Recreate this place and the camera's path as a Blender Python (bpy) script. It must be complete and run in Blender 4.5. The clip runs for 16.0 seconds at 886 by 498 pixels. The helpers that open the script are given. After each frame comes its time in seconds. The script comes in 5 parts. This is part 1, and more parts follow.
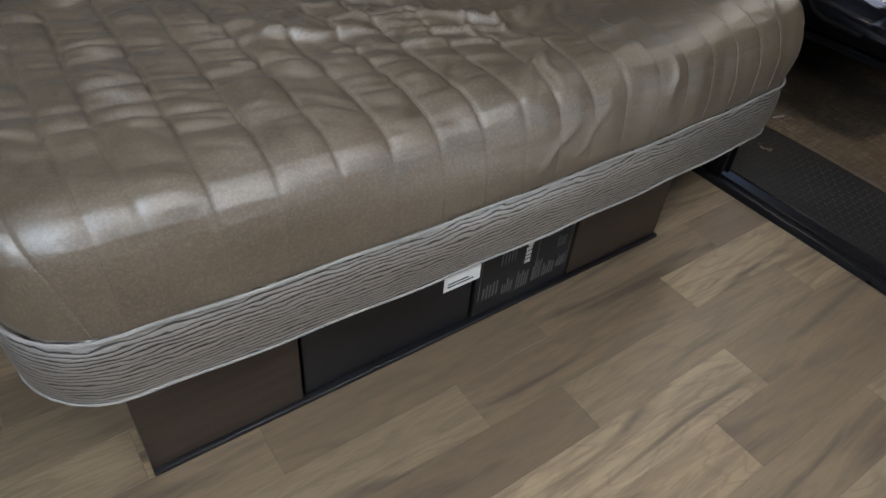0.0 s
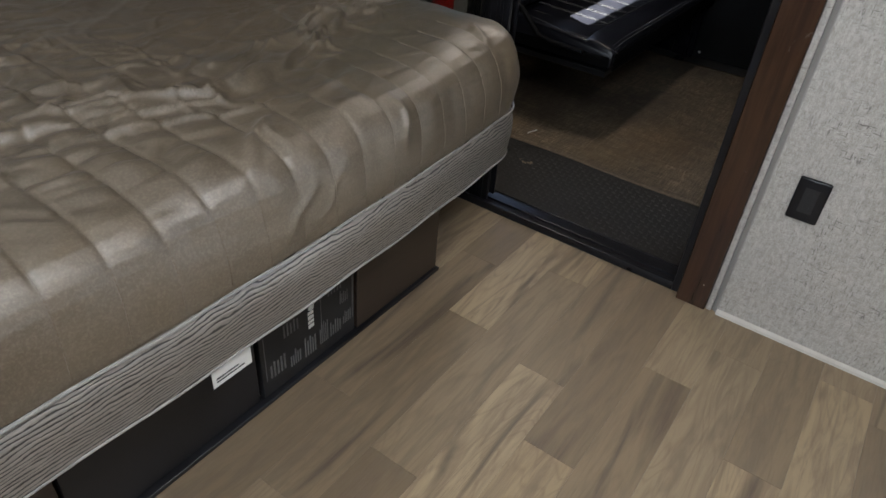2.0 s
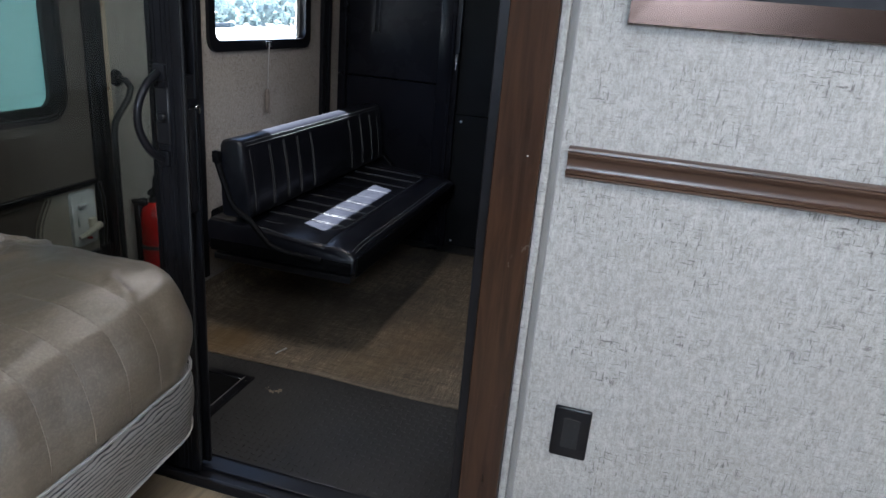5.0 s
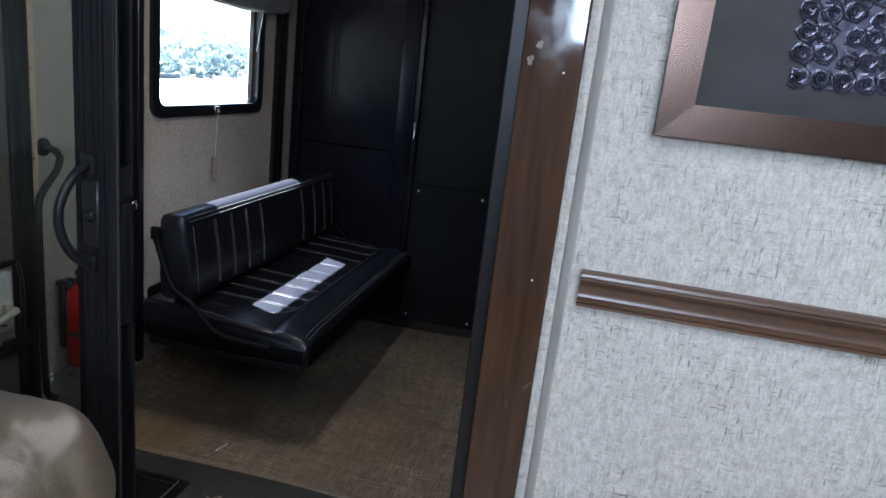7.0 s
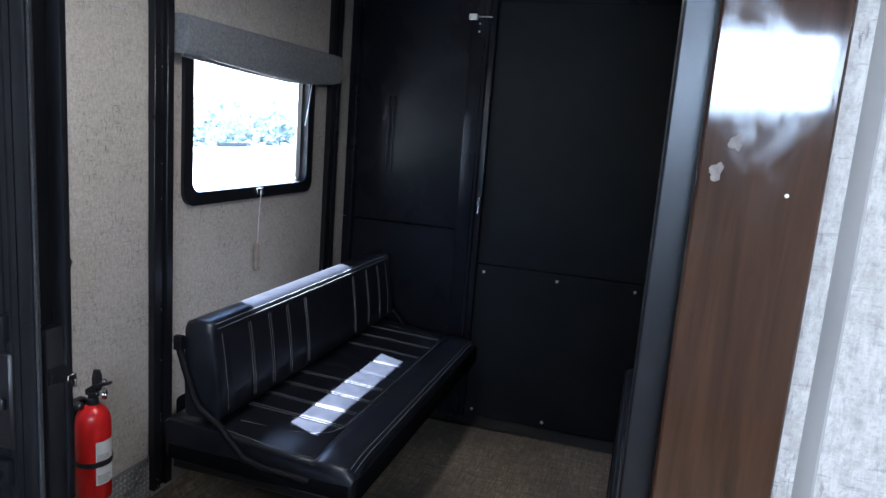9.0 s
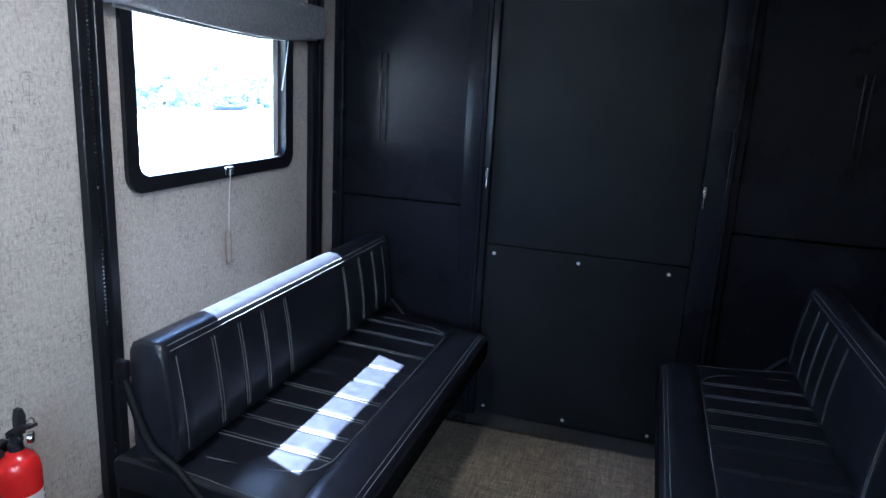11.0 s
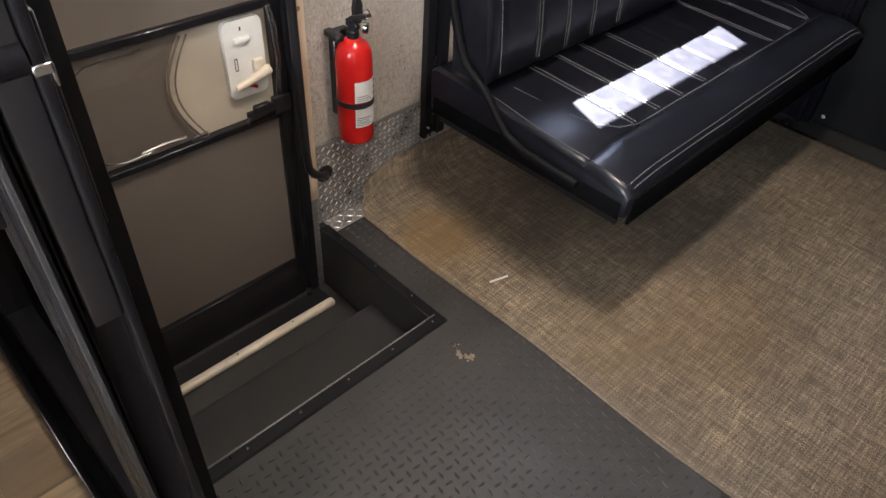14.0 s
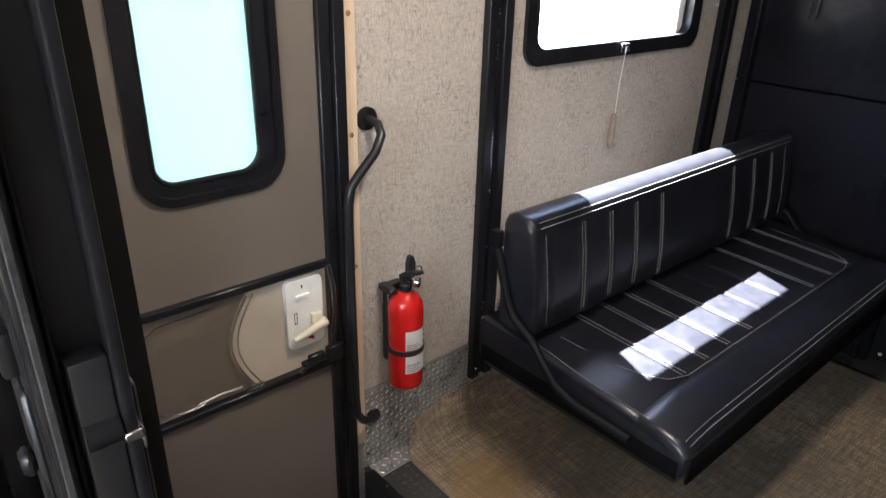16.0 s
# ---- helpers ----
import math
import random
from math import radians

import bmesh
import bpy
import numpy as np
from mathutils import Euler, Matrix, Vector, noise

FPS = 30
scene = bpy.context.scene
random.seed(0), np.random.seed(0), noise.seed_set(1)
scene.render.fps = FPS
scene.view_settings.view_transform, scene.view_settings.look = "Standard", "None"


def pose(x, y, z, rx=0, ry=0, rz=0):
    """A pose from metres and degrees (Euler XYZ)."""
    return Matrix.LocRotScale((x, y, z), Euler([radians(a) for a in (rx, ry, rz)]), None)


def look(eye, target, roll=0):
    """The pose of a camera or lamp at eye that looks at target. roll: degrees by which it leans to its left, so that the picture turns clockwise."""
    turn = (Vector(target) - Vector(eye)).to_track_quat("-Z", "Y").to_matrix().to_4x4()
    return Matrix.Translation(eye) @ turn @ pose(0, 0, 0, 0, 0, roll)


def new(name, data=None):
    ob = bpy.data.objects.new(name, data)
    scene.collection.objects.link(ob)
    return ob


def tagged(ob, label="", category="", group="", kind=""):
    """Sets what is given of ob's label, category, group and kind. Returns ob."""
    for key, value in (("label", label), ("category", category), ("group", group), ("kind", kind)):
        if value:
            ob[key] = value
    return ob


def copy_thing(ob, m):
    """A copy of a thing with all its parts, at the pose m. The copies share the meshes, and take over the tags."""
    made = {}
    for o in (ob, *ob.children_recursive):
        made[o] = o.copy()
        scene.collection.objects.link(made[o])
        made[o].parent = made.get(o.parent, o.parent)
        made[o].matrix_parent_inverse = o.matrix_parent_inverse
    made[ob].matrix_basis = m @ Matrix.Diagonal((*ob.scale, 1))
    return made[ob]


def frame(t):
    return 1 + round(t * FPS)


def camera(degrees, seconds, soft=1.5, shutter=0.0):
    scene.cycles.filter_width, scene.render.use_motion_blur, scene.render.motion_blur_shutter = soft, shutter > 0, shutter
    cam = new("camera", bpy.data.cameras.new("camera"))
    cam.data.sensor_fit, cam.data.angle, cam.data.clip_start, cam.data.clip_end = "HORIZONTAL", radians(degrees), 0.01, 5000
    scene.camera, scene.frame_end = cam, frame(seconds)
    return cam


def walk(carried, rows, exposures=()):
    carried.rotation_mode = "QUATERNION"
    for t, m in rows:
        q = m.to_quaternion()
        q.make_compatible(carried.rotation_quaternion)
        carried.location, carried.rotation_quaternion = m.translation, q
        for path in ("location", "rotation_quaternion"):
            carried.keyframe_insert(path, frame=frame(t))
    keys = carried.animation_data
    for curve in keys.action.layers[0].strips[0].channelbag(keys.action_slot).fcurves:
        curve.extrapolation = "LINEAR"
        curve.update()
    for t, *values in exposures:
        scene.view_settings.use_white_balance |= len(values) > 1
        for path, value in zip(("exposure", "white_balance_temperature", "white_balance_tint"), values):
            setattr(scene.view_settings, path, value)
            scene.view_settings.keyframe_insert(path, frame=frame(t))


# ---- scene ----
cam = camera(66.60, 16.0, soft=1.5)
ROWS = [
    (0.0, (-0.0089, -0.0044, 1.2000), (0.9266, 1.1749, -0.1168), 5.613),
    (0.5, (0.0086, -0.0278, 1.1979), (1.0222, 1.1037, -0.1030), 4.669),
    (1.0, (0.0356, -0.0509, 1.1926), (1.1510, 1.0164, -0.0788), 3.558),
    (1.5, (0.0608, -0.0563, 1.2027), (1.3037, 0.9129, -0.0285), 4.258),
    (2.0, (0.1022, -0.0359, 1.2101), (1.4619, 0.8349, 0.0298), 4.964),
    (2.5, (0.1892, 0.0372, 1.2281), (1.6672, 0.7417, 0.0795), 4.666),
    (3.0, (0.2670, 0.1125, 1.2143), (1.8567, 0.6911, 0.1475), 4.822),
    (3.5, (0.3630, 0.0910, 1.1912), (2.1040, 0.5905, 0.3429), 5.080),
    (4.0, (0.4788, -0.0150, 1.1765), (2.2821, 0.4535, 0.4496), 4.758),
    (4.2, (0.5015, -0.0294, 1.1751), (2.3082, 0.4450, 0.4604), 4.743),
    (6.5, (0.7163, 0.0608, 1.2039), (2.5993, 0.4751, 0.6722), 5.956),
    (7.0, (0.7716, 0.1088, 1.2289), (2.6757, 0.4664, 0.7322), 6.613),
    (7.5, (0.8739, 0.1363, 1.2617), (2.7924, 0.5125, 0.8402), 6.214),
    (8.0, (1.0186, 0.1659, 1.2847), (2.9269, 0.6414, 0.9212), 5.032),
    (8.5, (1.1356, 0.1904, 1.2732), (3.0277, 0.7460, 0.9397), 4.429),
    (8.7, (1.1692, 0.2129, 1.2742), (3.0573, 0.7779, 0.9337), 4.536),
    (10.8, (1.6457, 0.3701, 1.3003), (3.5370, 0.8593, 0.8716), 3.745),
    (11.0, (1.6770, 0.3894, 1.2911), (3.5404, 0.9454, 0.8236), 3.133),
    (11.5, (1.7467, 0.3963, 1.2637), (3.4760, 1.1777, 0.6322), 3.469),
    (12.0, (1.7591, 0.4061, 1.2404), (3.3107, 1.3662, 0.4215), 4.433),
    (12.5, (1.7624, 0.4157, 1.2077), (3.1938, 1.3881, 0.2049), 6.364),
    (13.0, (1.7589, 0.4250, 1.1769), (3.0489, 1.4008, 0.0006), 6.679),
    (13.5, (1.7597, 0.4313, 1.1512), (2.9269, 1.4187, -0.1383), 6.131),
    (14.0, (1.7584, 0.4407, 1.1589), (2.8497, 1.4481, -0.1806), 4.462),
    (14.5, (1.7602, 0.4477, 1.1729), (2.8792, 1.5237, -0.0881), 4.158),
    (15.0, (1.7653, 0.4553, 1.2071), (2.9370, 1.6213, 0.0813), 3.553),
    (15.5, (1.7580, 0.4563, 1.2378), (2.9657, 1.7271, 0.2751), 3.068),
    (16.0, (1.7718, 0.4743, 1.2640), (2.9804, 1.8343, 0.4336), 1.662),
]
EXPOSURES = [(0.0, 3.62, 5850, 9), (2.0, 3.58, 6100, 9), (3.0, 3.70, 6050, 11), (4.2, 3.90, 5650, 9), (6.5, 3.98, 5400, 9), (8.0, 4.35, 5250, 9), (8.7, 4.5, 5150, 9), (10.8, 5.3, 4700, 7), (11.5, 5.3, 4900, 8), (12.5, 5.32, 5350, 10), (13.5, 5.42, 5950, 12), (14.0, 5.55, 6250, 13), (15.0, 5.46, 6250, 13), (16.0, 5.38, 6050, 11)]
walk(cam, [(t, look(eye, aim, roll)) for t, eye, aim, roll in ROWS], EXPOSURES)

# ---- light ----
SUN_DIR = Vector((-0.19, -0.56, -1.0)).normalized()
sky_world = bpy.data.worlds.new("sky")
scene.world = sky_world
sky_world.use_nodes = True
wn = sky_world.node_tree.nodes
sky_tex = wn.new("ShaderNodeTexSky")
sky_tex.sky_type = 'NISHITA'
sky_tex.sun_disc = False
sky_tex.sun_elevation = math.asin(-SUN_DIR.z)
sky_tex.sun_rotation = math.atan2(-SUN_DIR.x, -SUN_DIR.y)
sky_world.node_tree.links.new(sky_tex.outputs[0], wn["Background"].inputs[0])
wn["Background"].inputs[1].default_value = 0.05

sun_data = bpy.data.lights.new("sun", 'SUN')
sun_data.energy, sun_data.angle, sun_data.color = 5.0, radians(0.53), (1.0, 0.96, 0.9)
sun = new("sun", sun_data)
sun.matrix_world = look((6, 12, 20), Vector((6, 12, 20)) + SUN_DIR)


def area_lamp(name, eye, target, sx, sy, watts, color):
    d = bpy.data.lights.new(name, 'AREA')
    d.shape, d.size, d.size_y, d.energy, d.color = 'RECTANGLE', sx, sy, watts, color
    ob = new(name, d)
    ob.matrix_world = look(eye, target)
    return ob


LAMP_X, LAMP_Y = 0.42, -0.34
# bedroom: a ceiling fixture, and daylight in the opening of the window behind the camera
area_lamp("ceiling_lamp_light", (LAMP_X, LAMP_Y, 1.93), (LAMP_X, LAMP_Y, 0.0), 1.10, 0.14, 1.10, (1.0, 0.96, 0.92))
area_lamp("ceiling_lamp_light", (0.60, 1.42, 1.93), (0.60, 1.42, 0.0), 0.42, 0.14, 0.02, (1.0, 0.90, 0.78))
area_lamp("window_daylight", (-1.13, -0.09, 1.64), (0.5, -0.09, 1.54), 0.72, 0.30, 2.35, (0.86, 0.93, 1.0))
# garage: a ceiling fixture near the partition
area_lamp("ceiling_lamp_light", (2.70, 1.00, 1.93), (2.70, 1.00, 0.0), 0.42, 0.14, 0.52, (1.0, 0.86, 0.72))

# ---- materials ----
def mat(name, color=(0.5, 0.5, 0.5), rough=0.5, metal=0.0, spec=0.5):
    m = bpy.data.materials.new(name)
    m.use_nodes = True
    b = m.node_tree.nodes["Principled BSDF"]
    b.inputs["Base Color"].default_value = (*color, 1)
    b.inputs["Roughness"].default_value = rough
    b.inputs["Metallic"].default_value = metal
    b.inputs["Specular IOR Level"].default_value = spec
    return m


class G:
    """Small node-graph builder on a material's principled shader."""
    def __init__(self, m):
        self.m, self.t = m, m.node_tree
        self.b = self.t.nodes["Principled BSDF"]
        self.out = self.t.nodes["Material Output"]

    def n(self, kind, **props):
        x = self.t.nodes.new(kind)
        for k, v in props.items():
            if k == "op":
                x.operation = v
            elif k == "blend":
                x.blend_type = v
            elif k == "ins":
                for a, c in v.items():
                    x.inputs[a].default_value = c
        return x

    def l(self, a, b):
        self.t.links.new(a, b)

    def world(self, scale=(1, 1, 1)):
        g = self.n("ShaderNodeNewGeometry")
        mp = self.n("ShaderNodeMapping")
        mp.inputs["Scale"].default_value = scale
        self.l(g.outputs["Position"], mp.inputs[0])
        return mp.outputs[0]

    def noise(self, vec, scale, detail=4.0, rough=0.55, dist=0.0):
        x = self.n("ShaderNodeTexNoise", ins={"Scale": scale, "Detail": detail, "Roughness": rough, "Distortion": dist})
        if vec is not None:
            self.l(vec, x.inputs["Vector"])
        return x.outputs[0]

    def ramp(self, fac, *stops):
        x = self.n("ShaderNodeValToRGB")
        e = x.color_ramp.elements
        while len(e) < len(stops):
            e.new(0.5)
        for el, (p, c) in zip(e, stops):
            el.position = p
            el.color = (*c, 1) if len(c) == 3 else c
        self.l(fac, x.inputs[0])
        return x.outputs[0]

    def mix(self, fac, a, b, blend='MIX'):
        x = self.n("ShaderNodeMix", blend=blend)
        x.data_type = 'RGBA'
        for s, v in ((0, fac), (6, a), (7, b)):
            if isinstance(v, (int, float)):
                x.inputs[s].default_value = v
            elif isinstance(v, tuple):
                x.inputs[s].default_value = (*v, 1)
            else:
                self.l(v, x.inputs[s])
        return x.outputs[2]

    def math(self, op, a, b=0.0, c=0.0):
        x = self.n("ShaderNodeMath", op=op)
        for s, v in enumerate((a, b, c)):
            if isinstance(v, (int, float)):
                x.inputs[s].default_value = v
            else:
                self.l(v, x.inputs[s])
        return x.outputs[0]

    def color(self, c):
        self.l(c, self.b.inputs["Base Color"])

    def rough(self, fac, lo, hi):
        x = self.n("ShaderNodeMapRange", ins={"To Min": lo, "To Max": hi})
        self.l(fac, x.inputs[0])
        self.l(x.outputs[0], self.b.inputs["Roughness"])

    def bump(self, fac, strength=0.3, dist=0.002):
        x = self.n("ShaderNodeBump", ins={"Strength": strength, "Distance": dist})
        self.l(fac, x.inputs["Height"])
        self.l(x.outputs[0], self.b.inputs["Normal"])


def stained(name, color, rough=0.5, metal=0.0, scale=9.0, amount=0.25, bump=0.1, grain=160.0, spec=0.5):
    """A plain surface with stains and grain at two scales."""
    m = mat(name, color, rough, metal, spec)
    g = G(m)
    w = g.world()
    a, b = g.noise(w, scale, 5), g.noise(w, grain, 3)
    lo = tuple(c * (1 - amount) for c in color)
    hi = tuple(min(1.0, c * (1 + amount)) for c in color)
    g.color(g.mix(g.math('MULTIPLY', b, 0.35), g.ramp(a, (0.3, lo), (0.7, hi)), lo))
    g.rough(a, rough * 0.75, min(1.0, rough * 1.3))
    g.bump(b, bump, 0.0006)
    return m


def plank_material():
    m = mat("vinyl_oak_plank", rough=0.45)
    g = G(m)
    rnd = g.n("ShaderNodeObjectInfo").outputs["Random"]
    shift = g.n("ShaderNodeCombineXYZ")
    g.l(g.math('MULTIPLY', rnd, 37.0), shift.inputs[0])
    g.l(g.math('MULTIPLY', rnd, 91.0), shift.inputs[2])
    v = g.n("ShaderNodeVectorMath", op='ADD')
    g.l(g.world((1.5, 11.5, 1.0)), v.inputs[0])
    g.l(shift.outputs[0], v.inputs[1])
    grain = g.noise(v.outputs[0], 3.2, 9, 0.62, 0.9)
    fine = g.noise(g.world((11.0, 120.0, 1.0)), 2.2, 4)
    knots = g.noise(v.outputs[0], 0.9, 2, 0.5, 1.4)
    tone = g.ramp(rnd, (0.0, (0.150, 0.103, 0.056)), (0.25, (0.225, 0.162, 0.092)), (0.5, (0.285, 0.212, 0.125)), (0.75, (0.335, 0.242, 0.134)), (1.0, (0.42, 0.318, 0.190)))
    figure = g.math('PINGPONG', g.math('MULTIPLY', g.noise(v.outputs[0], 0.7, 2, 0.45, 0.8), 18.0), 0.5)
    c = g.mix(g.ramp(grain, (0.36, (0.6,) * 3), (0.58, (0, 0, 0))), tone, (0.115, 0.078, 0.050))
    c = g.mix(g.ramp(figure, (0.0, (0.32,) * 3), (0.18, (0, 0, 0))), c, (0.14, 0.092, 0.054))
    c = g.mix(g.ramp(knots, (0.57, (0, 0, 0)), (0.72, (0.85, 0.85, 0.85))), c, (0.075, 0.046, 0.028))
    c = g.mix(g.math('MULTIPLY', fine, 0.30), c, (0.32, 0.275, 0.22))
    g.color(c)
    g.rough(fine, 0.33, 0.55)
    g.bump(g.math('ADD', fine, grain), 0.12, 0.0008)
    return m


def linen_wall(name, base, dark, light):
    """Wallpaper with a crossed linen weave and worn flecks."""
    m = mat(name, base, 0.7)
    g = G(m)
    up, across = g.noise(g.world((150, 150, 30)), 1.6, 5, 0.7), g.noise(g.world((30, 30, 150)), 1.6, 5, 0.7)
    blot, grit = g.noise(g.world((1.5, 1.5, 1.0)), 62.0, 6, 0.75), g.noise(g.world(), 210.0, 4, 0.75)
    wide = g.noise(g.world(), 4.0, 3, 0.6)
    fleck, fleck2 = g.noise(g.world((235, 235, 40)), 1.0, 4, 0.65), g.noise(g.world((36, 36, 250)), 1.0, 4, 0.65)
    c = g.mix(g.ramp(up, (0.38, (0.45,) * 3), (0.6, (0,) * 3)), base, dark)
    c = g.mix(g.ramp(across, (0.4, (0,) * 3), (0.68, (0.4,) * 3)), c, light)
    c = g.mix(g.ramp(blot, (0.38, (0.55,) * 3), (0.55, (0,) * 3)), c, dark)
    c = g.mix(g.ramp(grit, (0.34, (0.6,) * 3), (0.5, (0,) * 3)), c, dark)
    c = g.mix(g.ramp(wide, (0.3, (0.15,) * 3), (0.6, (0,) * 3)), c, dark)
    worn = g.ramp(g.noise(g.world(), 9.0, 3, 0.6), (0.42, (0.25,) * 3), (0.62, (1,) * 3))
    c = g.mix(g.math('MULTIPLY', worn, g.ramp(fleck, (0.35, (0.8,) * 3), (0.425, (0,) * 3))), c, tuple(x * 0.4 for x in dark))
    c = g.mix(g.math('MULTIPLY', worn, g.ramp(fleck2, (0.335, (0.8,) * 3), (0.405, (0,) * 3))), c, tuple(x * 0.4 for x in dark))
    g.color(c)
    g.bump(g.math('ADD', up, across), 0.15, 0.0008)
    return m


def wood_material(name, a, b, rough=0.25, axis=2, spec=0.5, smudge=0.0):
    m = mat(name, a, rough, spec=spec)
    g = G(m)
    s = [22.0, 22.0, 22.0]
    s[axis] = 1.6
    grain = g.noise(g.world(tuple(s)), 2.2, 7, 0.6, 0.6)
    pore = g.noise(g.world(tuple(x * 5 for x in s)), 2.0, 3)
    c = g.mix(g.ramp(grain, (0.35, (0,) * 3), (0.66, (1,) * 3)), a, b)
    g.color(g.mix(g.math('MULTIPLY', pore, 0.3), c, tuple(x * 0.5 for x in a)))
    if smudge:
        haze = g.noise(g.world((1.0, 1.0, 0.6)), 14.0, 6, 0.65, 0.8)
        g.rough(g.ramp(haze, (0.45, (0,) * 3), (0.75, (1,) * 3)), rough, smudge)
    else:
        g.rough(grain, rough * 0.8, rough * 1.4)
    g.bump(pore, 0.05, 0.0005)
    return m


def velvet_material():
    m = mat("quilted_velour", (0.16, 0.125, 0.09), 0.55)
    g = G(m)
    w = g.world()
    nap, blot = g.noise(w, 210.0, 5, 0.8), g.noise(w, 9.0, 5)
    crushed = g.noise(w, 46.0, 4, 0.6, 0.6)
    c = g.ramp(blot, (0.3, (0.064, 0.0445, 0.0235)), (0.7, (0.102, 0.0725, 0.040)))
    c = g.mix(g.ramp(crushed, (0.45, (0.0,) * 3), (0.7, (0.35,) * 3)), c, (0.128, 0.098, 0.064))
    g.color(g.mix(g.ramp(nap, (0.46, (0.0,) * 3), (0.62, (0.75,) * 3)), c, (0.175, 0.145, 0.108)))
    g.b.inputs["IOR"].default_value = 1.8
    g.b.inputs["Specular IOR Level"].default_value = 0.8
    g.b.inputs["Sheen Weight"].default_value = 0.05
    g.b.inputs["Sheen Roughness"].default_value = 0.35
    g.b.inputs["Sheen Tint"].default_value = (0.82, 0.9, 1.0, 1)
    g.rough(g.ramp(nap, (0.3, (0,) * 3), (0.7, (1,) * 3)), 0.32, 0.50)
    crease = g.noise(g.world((22, 60, 60)), 1.0, 6, 0.6, 0.8)
    g.bump(g.math('ADD', g.math('MULTIPLY', nap, 1.1), g.math('MULTIPLY', crease, 1.4)), 0.34, 0.0020)
    return m


def band_material():
    """Silver jacquard border of the mattress with dark wavy grain lines."""
    m = mat("silver_jacquard", (0.42, 0.39, 0.36), 0.35)
    g = G(m)
    sep = g.n("ShaderNodeSeparateXYZ")
    g.l(g.world(), sep.inputs[0])
    sway = g.noise(g.world((7, 7, 16)), 1.0, 3, 0.55)
    kink = g.noise(g.world((24, 24, 60)), 1.0, 3, 0.6)
    phase = g.math('ADD', g.math('MULTIPLY', sep.outputs[2], 135.0), g.math('ADD', g.math('MULTIPLY', sway, 4.2), g.math('MULTIPLY', kink, 0.9)))
    comb = g.math('ADD', g.math('PINGPONG', phase, 0.5), g.math('MULTIPLY', g.math('SUBTRACT', kink, 0.5), 0.30))
    thread = g.noise(g.world((30, 30, 320)), 2.0, 3)
    c = g.mix(g.math('MULTIPLY', thread, 0.8), (0.17, 0.155, 0.138), (0.42, 0.39, 0.36))
    g.color(g.mix(g.ramp(comb, (0.10, (0.94,) * 3), (0.20, (0,) * 3)), c, (0.018, 0.016, 0.015)))
    g.b.inputs["Specular IOR Level"].default_value = 0.9
    g.b.inputs["Metallic"].default_value = 0.3
    g.bump(g.ramp(comb, (0.0, (0,) * 3), (0.3, (1,) * 3)), 0.35, 0.0015)
    return m


def leather_material():
    m = mat("black_leather", (0.022, 0.023, 0.030), 0.32, spec=0.40)
    g = G(m)
    vo = g.n("ShaderNodeTexVoronoi", ins={"Scale": 420.0})
    g.l(g.world(), vo.inputs["Vector"])
    crease = g.noise(g.world(), 26.0, 5)
    g.color(g.ramp(crease, (0.3, (0.006, 0.0067, 0.010)), (0.7, (0.012, 0.0125, 0.017))))
    g.rough(crease, 0.29, 0.35)
    g.bump(vo.outputs[0], 0.03, 0.0004)
    return m


def rug_material():
    m = mat("woven_rug", (0.2, 0.16, 0.11), 0.85)
    g = G(m)
    tx = g.noise(g.world((240, 18, 18)), 1.0, 3, 0.6)
    ty = g.noise(g.world((18, 240, 18)), 1.0, 3, 0.6)
    bx, by = g.noise(g.world((120, 5, 5)), 1.0, 3), g.noise(g.world((5, 120, 5)), 1.0, 3)
    ch = g.n("ShaderNodeTexChecker", ins={"Scale": 190.0})
    g.l(g.world(), ch.inputs[0])
    weave = g.mix(ch.outputs[1], tx, ty)
    c = g.ramp(weave, (0.32, (0.060, 0.045, 0.033)), (0.5, (0.235, 0.178, 0.114)), (0.68, (0.50, 0.395, 0.275)))
    c = g.mix(g.ramp(bx, (0.36, (0.4,) * 3), (0.58, (0,) * 3)), c, (0.08, 0.062, 0.045))
    c = g.mix(g.ramp(by, (0.36, (0.4,) * 3), (0.6, (0,) * 3)), c, (0.085, 0.065, 0.045))
    dirt = g.noise(g.world(), 2.3, 5, 0.6)
    c = g.mix(g.ramp(dirt, (0.34, (0.55,) * 3), (0.58, (0,) * 3)), c, (0.06, 0.05, 0.04))
    def stain_and_shade(centre, radius, color, amount):
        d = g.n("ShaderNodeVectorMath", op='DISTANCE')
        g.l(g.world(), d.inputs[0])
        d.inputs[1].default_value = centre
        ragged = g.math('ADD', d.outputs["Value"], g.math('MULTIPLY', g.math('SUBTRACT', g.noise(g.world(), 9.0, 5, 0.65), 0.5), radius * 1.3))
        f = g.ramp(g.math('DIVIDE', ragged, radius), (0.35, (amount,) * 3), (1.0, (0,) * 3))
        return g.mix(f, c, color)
    # orange-brown stains
    c = stain_and_shade((2.99, 1.60, -0.32), 0.20, (0.21, 0.120, 0.030), 0.5)
    c = stain_and_shade((3.36, 0.82, -0.32), 0.34, (0.20, 0.115, 0.050), 0.28)
    c = stain_and_shade((3.05, 0.95, -0.32), 0.22, (0.21, 0.13, 0.05), 0.22)
    # dark patches: soiling together with the bench's shade, painted into the weave
    c = stain_and_shade((3.50, 1.50, -0.32), 0.40, (0.05, 0.042, 0.034), 0.6)
    c = stain_and_shade((3.60, 1.10, -0.32), 0.28, (0.07, 0.056, 0.042), 0.45)
    g.color(c)
    g.bump(weave, 0.6, 0.0015)
    return m


